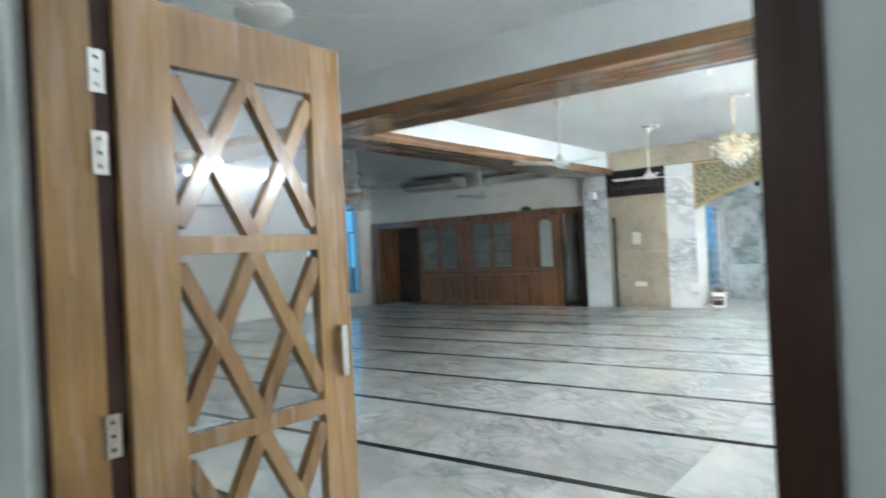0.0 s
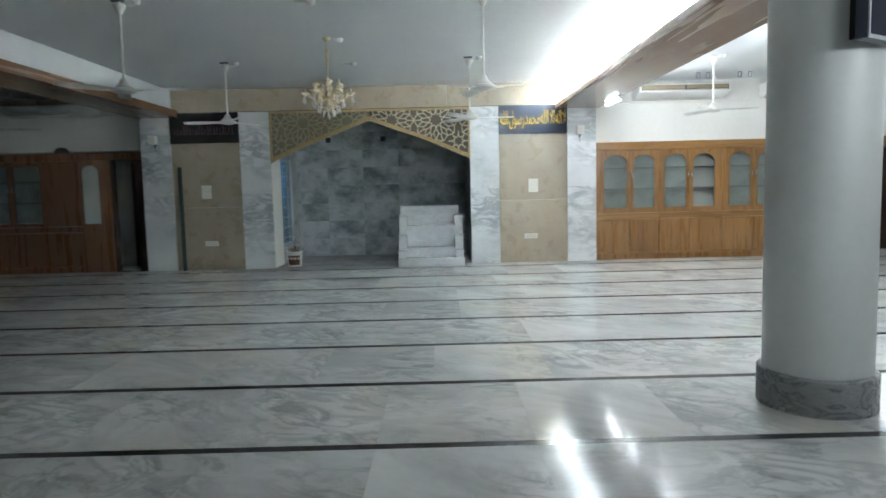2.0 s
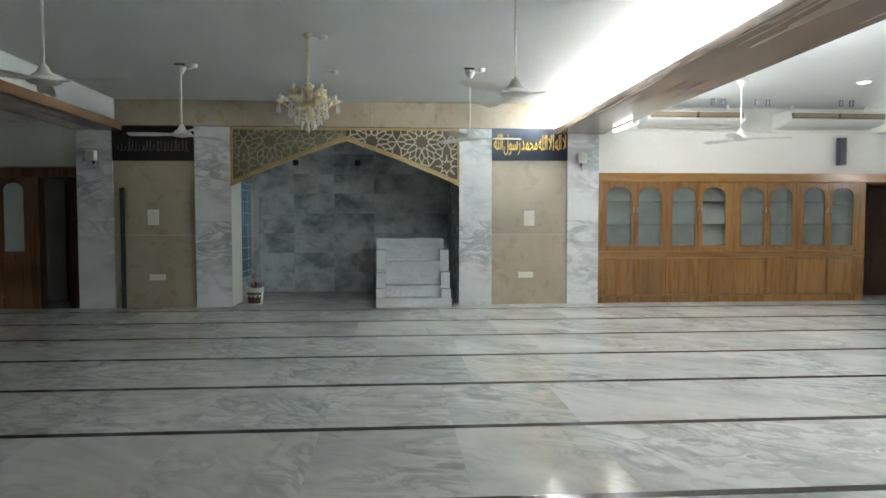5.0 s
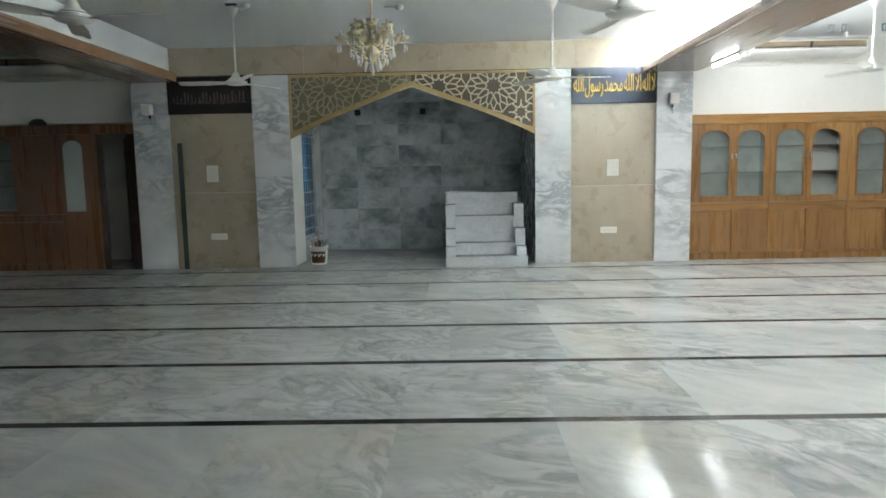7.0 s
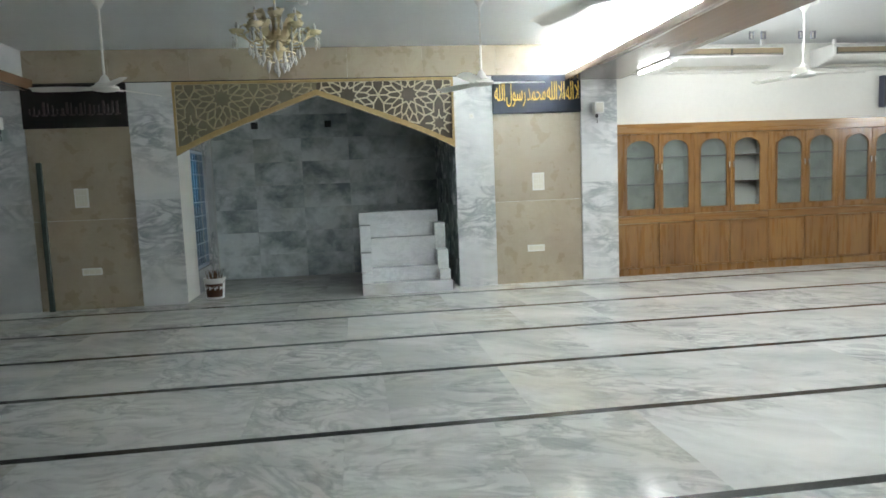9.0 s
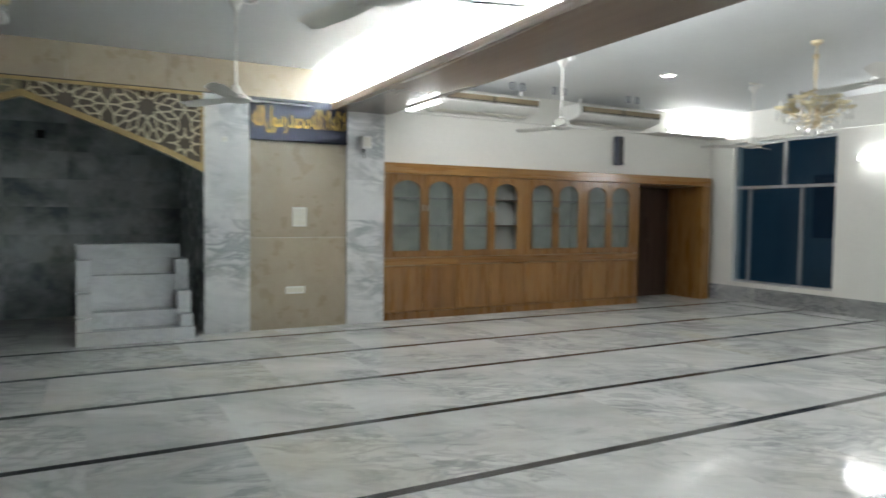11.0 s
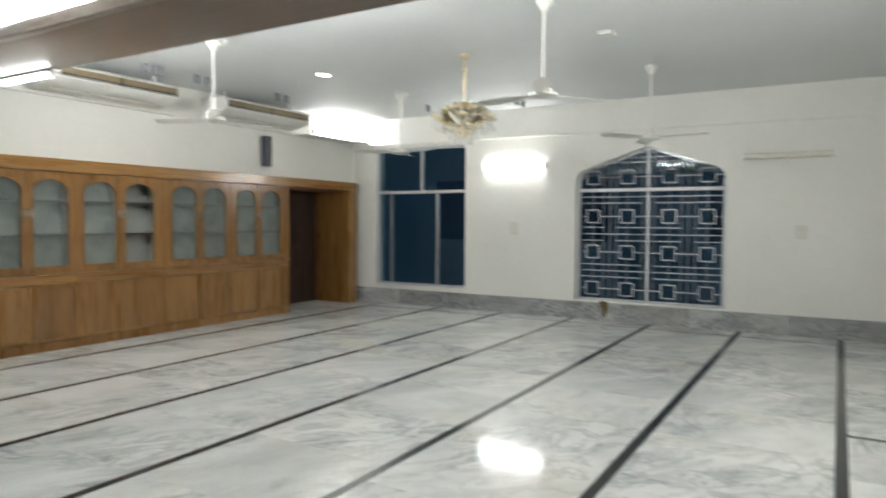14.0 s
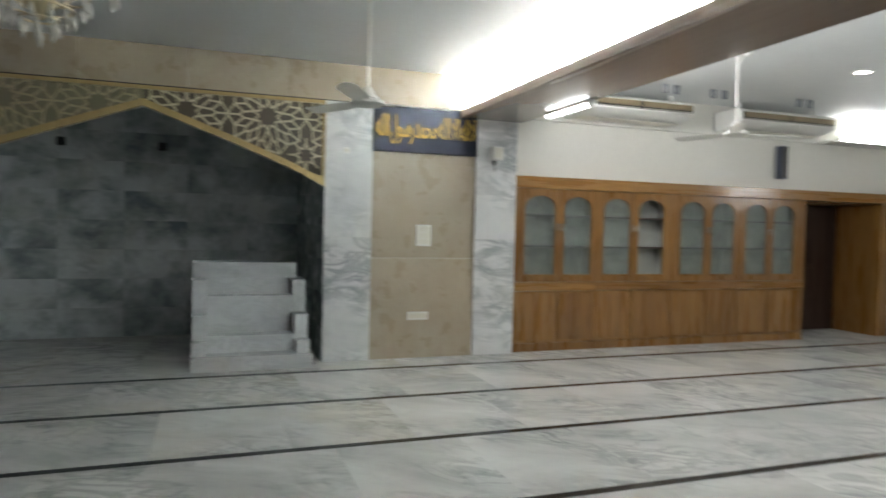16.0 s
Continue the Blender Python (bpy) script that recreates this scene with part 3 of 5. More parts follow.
for cz, spans in ((1.91, [(-1.08, 1.08)]), (1.337, [(-1.08, 1.08)]), (0.77, [(-1.08, 1.08)]), (1.815, [(-1.04, -0.1), (0.1, 1.04)]),
                  (0.865, [(-1.04, -0.1), (0.1, 1.04)]), (0.673, [(-1.04, -0.1), (0.1, 1.04)]), (1.44, [(-1.08, -0.68), (-0.48, 0.48), (0.68, 1.08)]),
                  (1.238, [(-1.08, -0.68), (-0.48, 0.48), (0.68, 1.08)]), (2.385, [(-0.84, -0.55), (0.64, 0.84)]), (2.43, [(-0.52, 0.52)]), (2.50, [(-0.36, 0.36)]), (2.57, [(-0.2, 0.2)])):
    for a, b in spans:
        bm = bmesh.new()
        bar2(bm, (gc + a, cz), (gc + b, cz), 0.010, 0.012, gm)
        part("grille_bar", bm, M_GRILL, win3)
# uprights: same paint as the bars, shade put into a darker colour
uprights = []
for mid in (gc - 0.58, gc + 0.58):
    for d in (-0.1, 0.0, 0.1):
        uprights.append((mid + d, [(GZ0, 2.02), (2.06, grille_top(mid + d))]))
for cu in cols_u:
    uprights.append((cu, [(GZ0, 0.4), (0.6, 0.93), (1.13, 1.48), (1.68, 2.02), (2.06, 2.115), (2.315, grille_top(cu))]))
for d in (-0.09, 0.09):
    uprights.append((gc + d, [(GZ0, 2.02), (2.06, grille_top(gc + d))]))
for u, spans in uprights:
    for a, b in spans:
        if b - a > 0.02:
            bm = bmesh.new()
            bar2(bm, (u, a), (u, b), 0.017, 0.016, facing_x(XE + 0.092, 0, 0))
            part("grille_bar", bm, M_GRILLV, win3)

# niche window with a blue grille
win4 = setting("window_4", plate(rect(*NW), [rect(NW[0] + 0.04, NW[1] - 0.04, NW[2] + 0.04, NW[3] - 0.04)], 0.05, facing_x(NX0 - 0.10, 0, 0)), M_BLUEG, "narrow niche window with a blue steel grille", "window")
part("pane", boxed(NX0 - 0.12, NX0 - 0.115, NW[0], NW[1], NW[2], NW[3]), M_TINT, win4).visible_shadow = False
for k in range(7):
    u = NW[0] + 0.15 + k * 0.15
    part("grille_bar", boxed(NX0 - 0.07, NX0 - 0.062, u - 0.010, u + 0.010, NW[2] + 0.03, NW[3] - 0.03), M_BLUEG, win4)
for k in range(8):
    z = NW[2] + 0.16 + k * 0.21
    part("grille_bar", boxed(NX0 - 0.058, NX0 - 0.048, NW[0] + 0.03, NW[1] - 0.03, z - 0.008, z + 0.008), M_BLUEG, win4)

# what lies outside
# added wall that blocks the sky so the niche panes stay dark
setting("wall_outside", boxed(-5.35, -5.15, 14.76, 17.5, -0.35, 3.2), M_NIGHT, "dark blocking wall added outside the niche window", "wall")
setting("ground", boxed(-70, 70, -70, 90, -0.5, -0.35), M_NIGHT, "dark evening ground outside", "ground")
nb = thing("neighbouring_building", "plain plastered neighbouring building in the dusk", "building", (XE + 5.0, 10.0, -0.35))
part("wall", boxed(0, 4, -8, 8, 0, 6.5), M_FACADE, nb)
part("roof", boxed(-0.2, 4.2, -8.2, 8.2, 6.5, 6.7), M_FACADE, nb)
for k in range(4):
    part("window", boxed(-0.03, 0, -6 + k * 3.4, -4.8 + k * 3.4, 1.4, 2.9), M_SPKB, nb)
aw = thing("awning", "pale corrugated sheet awning outside the arched window", "awning", (XE + 0.3, 8.7, 2.32))
bm = bmesh.new()
for k in range(30):
    y = -1.5 + k * 0.1
    a = [bm.verts.new((0.0, y, 0.42)), bm.verts.new((0.0, y + 0.05, 0.44)), bm.verts.new((1.4, y + 0.05, 0.06)), bm.verts.new((1.4, y, 0.04))]
    bm.faces.new(a)
    b = [bm.verts.new((0.0, y + 0.05, 0.44)), bm.verts.new((0.0, y + 0.1, 0.42)), bm.verts.new((1.4, y + 0.1, 0.04)), bm.verts.new((1.4, y + 0.05, 0.06))]
    bm.faces.new(b)
bmesh.ops.remove_doubles(bm, verts=bm.verts[:], dist=0.001)
bmesh.ops.solidify(bm, geom=bm.faces[:], thickness=0.008)
part("sheet", bm, M_AWN, aw)
for y in (-1.4, 1.4):
    part("bracket", rod(bmesh.new(), (-0.05, y, 0.02), (1.3, y, 0.03), 0.015), M_ALU, aw)

# ---- entrance doors ----
doorcase = setting("door_frame", boxed(DX0, DX0 + 0.027, YD0 + 0.045, YD1 - 0.03, 0, DTOP - 0.06), M_DOORW, "wide polished timber door frame", "door frame")
# dark strips and jamb paint the shade between frame, leaf and wall
part("rebate", boxed(DX0, DX0 + 0.012, YD1 - 0.03, YD1 + 0.03, 0, DTOP - 0.06), M_DOORD, doorcase, "dark strip for the shaded gap behind the hinges")
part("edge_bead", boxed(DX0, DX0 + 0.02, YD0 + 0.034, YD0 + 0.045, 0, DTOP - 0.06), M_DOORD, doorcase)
part("jamb", boxed(DX1 - 0.047, DX1, YD0 - 0.012, YD1 - 0.005, 0, DTOP - 0.06), M_DOORD, doorcase, "timber jamb with its shade put into the colour")
part("head", boxed(DX0, DX1, YD0 - 0.012, YD1 - 0.005, DTOP - 0.06, DTOP), M_DOORW, doorcase)


def lattice_leaf(name, hinge, turn, width, flip, label):
    """Glazed timber leaf with crossing lattice bars; it lies along its own x from the hinge."""
    leaf = thing(name, label, "door", hinge)
    leaf.rotation_euler = (0, 0, turn)
    top, s0, s1 = 2.095, 0.147, width - 0.13
    bands = [(1.49, 1.935), (0.97, 1.441), (0.46, 0.922)]
    stile = lambda a, b: boxed(a, b, -0.02, 0.02, 0.012, top, 0.003)
    part("stile", stile(0, s0), M_DOORW, leaf)
    part("stile", stile(s1, width), M_DOORW, leaf)
    rail_z = [(1.935, top), (1.441, 1.49), (0.922, 0.97), (0.40, 0.46), (0.012, 0.20)]
    for a, b in rail_z:
        part("rail", boxed(s0, s1, -0.0195, 0.0195, a, b), M_DOORW, leaf)
    part("panel", boxed(s0, s1, -0.01, 0.01, 0.19, 0.41), M_DOORW, leaf)
    pm = facing_south(0, -0.017, 0)
    mid = (s0 + s1) / 2
    for a, b in bands:
        part("pane", boxed(s0 - 0.008, s1 + 0.008, -0.003, 0.003, a - 0.008, b + 0.008), M_DOORG, leaf, "clear reflecting glass").visible_shadow = False
        for p, q in (((s0, b - 0.03), (mid, a)), ((mid, b), (s0, a + 0.03)), ((mid, b), (s1, a + 0.03)), ((s1, b - 0.03), (mid, a))):
            for side in (-0.0175, 0.0035):
                bm = bmesh.new()
                bar2(bm, p, q, 0.045, 0.014, facing_south(0, side + (0.0 if q[0] > p[0] else 0.0008), 0))
                part("lattice_bar", bm, M_DOORW, leaf)
    hm = M_CHROME if flip > 0 else M_BLACK
    for side in (-1, 1):
        hw, hd = (0.015, 0.006) if flip > 0 else (0.006, 0.005)
        h = part("handle", boxed(width - 0.06 - hw, width - 0.06 + hw, side * 0.045 - hd, side * 0.045 + hd, 1.05, 1.18, 0.004), hm, leaf, "flat chrome pull handle" if flip > 0 else "dark pull handle")
        for z in (1.045, 1.185):
            part("handle_foot", boxed(width - 0.06 - hw * 0.75, width - 0.06 + hw * 0.75, min(side * 0.02, side * 0.051), max(side * 0.02, side * 0.051), z - hw * 0.8, z + hw * 0.8, 0.002), hm, h)
    for z in (0.3, 1.02, 1.69, 1.885):
        part("hinge", boxed(-0.068, -0.03, -0.024, -0.0205, z - 0.052, z + 0.052), M_CHROME, leaf, "steel hinge plate")
        for dz in (-0.032, 0.0, 0.032):
            part("screw", lathe(bmesh.new(), [(0, 0.0018), (0.0045, 0.0012), (0.005, 0)], 10, Matrix.Translation((-0.049, -0.024, z + dz)) @ Matrix.Rotation(radians(90), 4, "X")), M_BLACK, leaf)
    return leaf


lattice_leaf("entrance_door", (-1.25, 0.945, 0), radians(90), 0.752, 1, "open varnished wooden door with diamond lattice over glass")
lattice_leaf("entrance_door", (0.255, 0.925, 0), radians(94.2), 0.70, -1, "second open lattice door leaf folded against the jamb side")

# ---- bookcases and wooden alcoves of the qibla wall ----
def bookcase(x0, x1, panes, label, arched=True, top=2.12, open_pane=None, mat_d=None):
    c = thing("bookcase", label, "bookcase", ((x0 + x1) / 2, YC, 0), "bookcases of the qibla wall")
    cx = (x0 + x1) / 2
    w = (x1 - x0) / 2
    y1 = 0.29
    mt = mat_d or M_TEAK
    bm = bmesh.new()
    box(bm, -w + 0.001, -w + 0.02, 0.02, y1, 0.0, top)
    box(bm, w - 0.02, w - 0.001, 0.02, y1, 0.0, top)
    box(bm, -w + 0.02, w - 0.02, 0.025, y1, 0.0, 0.11)
    box(bm, -w + 0.02, w - 0.02, 0.025, y1, 0.79, 0.87)
    box(bm, -w + 0.02, w - 0.02, 0.025, y1, top - 0.02, top)
    part("body", bm, mt, c)
    part("back", boxed(-w + 0.02, w - 0.02, y1 - 0.015, y1, 0.11, top - 0.02), M_LAM, c, "pale laminated back board")
    part("inner_side", boxed(-w + 0.0205, -w + 0.026, 0.03, y1 - 0.016, 0.88, top - 0.021), M_LAM, c)
    part("inner_side", boxed(w - 0.026, w - 0.0205, 0.03, y1 - 0.016, 0.88, top - 0.021), M_LAM, c)
    part("plinth", boxed(-w + 0.001, w - 0.001, 0.004, 0.024, 0.002, 0.105), mt, c)
    part("middle_rail", boxed(-w + 0.001, w - 0.001, -0.008, 0.024, 0.775, 0.885, 0.004), M_TEAKH if mt is M_TEAK else mt, c)
    for z in (1.34, 1.735):
        part("shelf", boxed(-w + 0.027, w - 0.027, 0.05, y1 - 0.016, z - 0.011, z + 0.011), M_DARKSHELF if open_pane is not None else M_SHELF, c)
    n = len(panes)
    for i, (a, b) in enumerate(panes):
        lo = -w + 0.002 if i == 0 else (panes[i - 1][1] + a) / 2 - cx + 0.004
        hi = w - 0.002 if i == n - 1 else (b + panes[i + 1][0]) / 2 - cx - 0.004
        a, b = a - cx, b - cx
        up = top - 0.09
        hole = arch(a, b, 0.985, up, 0.15) if arched else rect(a, b, 0.96, up)
        d = part("glazed_door", plate(rect(lo, hi, 0.89, top - 0.004), [hole], 0.022, facing_south(0, 0.0, 0)), mt, c)
        bead = arch(a - 0.022, b + 0.022, 0.963, up + 0.022, 0.172) if arched else rect(a - 0.02, b + 0.02, 0.94, up + 0.02)
        part("bead", plate(bead, [hole], 0.009, facing_south(0, -0.0095, 0)), mt, d)
        if open_pane != i:
            part("pane", boxed(a - 0.01, b + 0.01, 0.008, 0.012, 0.97, up + 0.01), M_PANE, d, "hazy glass").visible_shadow = False
        if n > 1:
            hx = (hi - 0.03) if i % 2 == 0 else (lo + 0.03)
            hd = part("handle", boxed(hx - 0.008, hx + 0.008, -0.04, -0.03, 1.55, 1.64, 0.003), M_CHROME, d, "small bright metal pull")
            for z in (1.56, 1.63):
                part("handle_foot", boxed(hx - 0.006, hx + 0.006, -0.032, 0.0, z - 0.006, z + 0.006), M_CHROME, hd)
        dd = part("lower_door", boxed(lo, hi, 0.002, 0.022, 0.112, 0.77, 0.003), mt, c)
        part("edge_bead", plate(rect(lo + 0.006, hi - 0.006, 0.118, 0.764), [rect(lo + 0.03, hi - 0.03, 0.142, 0.74)], 0.004, facing_south(0, -0.002, 0)), mt, dd)
    return c


R_UNITS = [(2.40, 3.60, [(2.55, 2.98), (3.11, 3.51)], None), (3.60, 4.79, [(3.70, 4.11), (4.24, 4.65)], 1),
           (4.79, 5.94, [(4.93, 5.33), (5.46, 5.85)], None), (5.94, 7.19, [(6.06, 6.44), (6.57, 6.96)], None)]
for x0, x1, panes, op in R_UNITS:
    bookcase(x0, x1, panes, "golden teak bookcase with arched glass doors" if op is None else "golden teak bookcase with one unglazed door and dark shelves", True, 2.075, op)
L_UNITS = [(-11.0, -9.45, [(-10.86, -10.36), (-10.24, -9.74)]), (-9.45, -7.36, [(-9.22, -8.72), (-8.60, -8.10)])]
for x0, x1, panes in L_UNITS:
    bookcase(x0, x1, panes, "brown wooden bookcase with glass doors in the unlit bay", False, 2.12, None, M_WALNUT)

setting("trim_east", boxed(2.40, 8.96, YC - 0.018, YW + 0.0, 2.077, 2.225, 0.004), M_TEAKH, "long teak head rail over the bookcases and doorway", "trim")
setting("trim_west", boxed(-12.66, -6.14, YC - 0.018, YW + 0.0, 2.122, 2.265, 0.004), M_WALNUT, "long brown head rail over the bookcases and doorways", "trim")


def alcove(x0, x1, outer, side_to, door_x, label, mt=M_TEAK, top=2.075):
    """A timber-lined doorway recess with a panelled door at its back."""
    a = thing("doorway_lining", label, "door lining", ((x0 + x1) / 2, YC, 0))
    cx = (x0 + x1) / 2
    lo, hi = min(outer, side_to), max(outer, side_to)
    part("jamb_post", boxed(lo - cx, hi - cx, -0.015, 0.12, 0, top, 0.004), mt, a)
    inner = side_to
    s = 1 if outer > side_to else -1
    part("side_lining", boxed(min(inner, inner + s * 0.03) - cx, max(inner, inner + s * 0.03) - cx, 0.12, 0.794, 0, top), mt, a)
    part("soffit", boxed(x0 - cx, x1 - cx, 0.20, 0.86, top - 0.02, top), mt, a)
    part("far_lining", boxed(x0 - cx, x1 - cx, 0.795, 0.86, 0, top), M_MAHOG, a)
    d = thing("inner_door", "dark reddish-brown panelled inner door, shut", "door", (door_x, YC + 0.79, 0))
    part("leaf", boxed(-0.45, 0.45, -0.045, 0.0, 0.01, 2.03, 0.003), M_MAHOG, d)
    for k in range(4):
        for u in (-0.39, 0.03):
            part("door_panel", boxed(u, u + 0.36, -0.056, -0.045, 0.14 + k * 0.48, 0.55 + k * 0.48, 0.005), M_MAHOG, d)
    part("handle", boxed(-0.40, -0.385, -0.10, -0.06, 0.98, 1.12, 0.004), M_CHROME, d, "small chrome handle")
    return a


alcove(7.2, 8.73, 8.955, 8.73, 7.80, "teak-lined doorway recess beside the bookcases")
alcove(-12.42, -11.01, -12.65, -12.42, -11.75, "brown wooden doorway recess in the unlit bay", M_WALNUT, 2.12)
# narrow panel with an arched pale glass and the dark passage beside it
gp = thing("glazed_panel", "brown wooden panel with an arched glass, its backlight put into a pale colour", "panel", (-7.06, YC, 0))
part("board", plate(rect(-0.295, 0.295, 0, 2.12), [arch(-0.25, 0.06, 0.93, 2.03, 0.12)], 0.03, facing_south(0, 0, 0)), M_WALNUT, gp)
# no lamp stands behind; the milky colour gives the pane its backlit look
part("pane", boxed(-0.26, 0.07, 0.012, 0.018, 0.92, 2.04), M_FROST, gp, "pale frosted glass")
# the passage's darkness is shade put into its near-black timber
lx = thing("passage_lining", "dark wooden lining of an open passage", "door lining", (-6.46, YC, 0))
part("jamb_post", boxed(-0.30, -0.25, -0.012, 0.1, 0, 2.12, 0.003), M_MAHOG, lx)
part("jamb_post", boxed(0.16, 0.31, -0.012, 0.1, 0, 2.12, 0.003), M_MAHOG, lx)
part("open_leaf", boxed(0.20, 0.24, 0.1, 0.85, 0.01, 2.1, 0.003), M_MAHOG, lx, "dark door leaf standing open")
part("inner_door", boxed(-0.30, 0.30, 0.86, 0.90, 0.01, 2.1, 0.003), M_MAHOG, lx, "dark shut door at the back of the passage")
part("threshold", boxed(-0.25, 0.16, 0.0, 0.09, 0.0, 0.015), M_MAHOG, lx)
bn = thing("black_bundle", "black cloth-wrapped bundle on top of the bookcase", "bundle", (-7.70, YC + 0.08, 2.265))
bm = lathe(bmesh.new(), [(0, 0.0), (0.13, 0.0), (0.14, 0.03), (0.12, 0.07), (0.07, 0.105), (0, 0.115)], 20, Matrix.Diagonal((1.0, 0.6, 1.0, 1)))
for v in bm.verts:
    v.co += 0.012 * Vector((noise.noise(v.co * 22), noise.noise(v.co * 19 + Vector((5, 0, 0))), 0))
part("cloth", bm, M_BLACK, bn, "", True)

# ---- gilded screen over the niche ----
SX0, SX1, STOP = NX0, NX1, HEAD - 0.003
APX, APZ, FOOT = -1.85, 2.735, 1.98


def arch_z(x):
    """Underside of the flat pointed arch."""
    t = abs(x - APX) / ((SX1 - SX0) / 2)
    return APZ - (APZ - FOOT) * (0.91 * t + 0.09 * t ** 5)


screen = thing("arch_screen", "gilded pierced screen with star lattice over the niche", "screen", (APX, YQ, 0))
sm = facing_south(-APX, 0.008, 0)
N = 28
xs = [SX0 + (SX1 - SX0) * i / N for i in range(N + 1)]
low = [(x, arch_z(x)) for x in xs]
high = [(x, arch_z(x) + (0.075 if 0 < i < N else 0.11)) for i, x in enumerate(xs)]
part("arch_border", plate(low + high[::-1], [], 0.055, facing_south(-APX, -0.012, 0)), M_GOLD, screen, "plain gold arched border")
part("frame_bar", boxed(SX0 - APX, SX1 - APX, -0.006, 0.04, STOP - 0.035, STOP), M_GOLD, screen)
part("frame_bar", boxed(SX0 - APX + 0.0, SX0 - APX + 0.03, -0.006, 0.04, FOOT + 0.1, STOP - 0.035), M_GOLD, screen)
part("frame_bar", boxed(SX1 - APX - 0.03, SX1 - APX, -0.006, 0.04, FOOT + 0.1, STOP - 0.035), M_GOLD, screen)


def star_segments():
    """Ten-petalled rosettes in a row, with small stars in the gaps between them."""
    cell = 0.83
    segs = []
    for i in range(-3, 3):
        cx, cz = APX + (i + 0.5) * cell, 2.72
        pt = lambda rad, k: (cx + rad * math.cos(k * math.pi / 5 + math.pi / 10), cz + rad * math.sin(k * math.pi / 5 + math.pi / 10))
        for k in range(10):
            tip, low_l, low_r, end = pt(0.15, k), pt(0.255, k - 0.3), pt(0.255, k + 0.3), pt(0.365, k)
            segs += [(pt(0.098, k - 0.5), tip), (tip, pt(0.098, k + 0.5)), (tip, low_l), (tip, low_r), (low_l, end), (low_r, end)]
            segs += [(low_r, pt(0.30, k + 0.5)), (pt(0.30, k + 0.5), pt(0.255, k + 0.7)), (pt(0.30, k + 0.5), pt(0.42, k + 0.5)), (end, pt(0.42, k + 0.5)), (end, pt(0.42, k - 0.5))]
        for sz in (-1, 1):
            gx, gz = cx + cell / 2, cz + sz * 0.40
            q = lambda rad, k: (gx + rad * math.cos(k * math.pi / 4), gz + rad * math.sin(k * math.pi / 4))
            for k in range(8):
                segs += [(q(0.07, k - 0.5), q(0.125, k)), (q(0.125, k), q(0.07, k + 0.5)), (q(0.125, k), q(0.19, k))]
    return segs


def inside(p):
    return SX0 + 0.01 < p[0] < SX1 - 0.01 and arch_z(p[0]) + 0.03 < p[1] < STOP - 0.01


# left half: darker gold over olive; right half: paler gold over dark brown
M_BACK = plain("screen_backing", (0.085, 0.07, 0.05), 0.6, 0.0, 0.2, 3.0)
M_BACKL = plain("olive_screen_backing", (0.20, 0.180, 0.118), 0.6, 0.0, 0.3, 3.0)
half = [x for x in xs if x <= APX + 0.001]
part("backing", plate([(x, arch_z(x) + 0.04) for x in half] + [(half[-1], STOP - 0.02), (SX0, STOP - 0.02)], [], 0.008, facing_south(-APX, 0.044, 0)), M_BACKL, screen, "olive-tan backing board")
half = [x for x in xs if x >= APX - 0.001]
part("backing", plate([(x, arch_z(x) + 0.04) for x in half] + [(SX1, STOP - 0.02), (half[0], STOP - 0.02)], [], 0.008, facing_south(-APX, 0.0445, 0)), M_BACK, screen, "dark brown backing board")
for side in (-1, 1):
    bm = bmesh.new()
    for p, q in star_segments():
        if (p[0] + q[0]) / 2 * side < APX * side:
            continue
        P, Q = Vector(p), Vector(q)
        keep = [t / 12 for t in range(13) if inside(P.lerp(Q, t / 12))]
        if len(keep) > 1 and keep[-1] - keep[0] > 0.1:
            bar2(bm, P.lerp(Q, keep[0]), P.lerp(Q, keep[-1]), 0.018, 0.016, sm)
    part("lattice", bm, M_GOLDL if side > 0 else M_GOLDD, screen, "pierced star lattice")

# ---- stepped marble pulpit ----
mb = thing("minbar", "low stepped white-grey marble pulpit in the niche", "pulpit", (-0.745, 13.76, 0))
part("front_plate", boxed(-0.622, 0.618, -0.045, 0.03, 0, 0.15, 0.005), M_MINBAR, mb)
STEPS = [(0.031, 0), (1.0, 0), (1.0, 0.92), (0.72, 0.92), (0.72, 0.735), (0.46, 0.735), (0.46, 0.33), (0.22, 0.33), (0.22, 0.15), (0.031, 0.15)]
CHEEK = [(0.031, 0), (0.999, 0), (0.999, 0.918), (0.455, 0.918), (0.455, 0.55), (0.215, 0.55), (0.215, 0.29), (0.031, 0.29)]


def worn(bm, width=0.004):
    """Rounds the sharp edges a little."""
    edges = [e for e in bm.edges if len(e.link_faces) == 2 and e.calc_face_angle() > 0.9]
    bmesh.ops.bevel(bm, geom=edges, offset=width, segments=2, affect="EDGES", profile=0.7)
    return bm


part("steps", worn(plate(STEPS, [], 0.925, facing_x(-0.47, 0, 0))), M_MINBAR, mb)
part("back_slab", boxed(-0.62, 0.535, 0.718, 1.0, 0.9205, 1.10, 0.004), M_MINBAR, mb)
part("cheek_wall", worn(plate(CHEEK, [], 0.150, facing_x(-0.6205, 0, 0))), M_MINBAR, mb, "stepped marble side wall")
part("cheek_wall", worn(plate(CHEEK, [], 0.150, facing_x(0.4555, 0, 0))), M_MINBAR, mb, "stepped marble side wall")

# ---- calligraphy boards ----
sb = thing("calligraphy_board", "navy board with raised gilt Arabic calligraphy", "sign", (1.2075, YQ - 0.02, 2.68), "calligraphy boards")
part("board", boxed(-0.64, 0.64, 0, 0.075, -0.26, 0.262, 0.003), M_NAVY, sb)
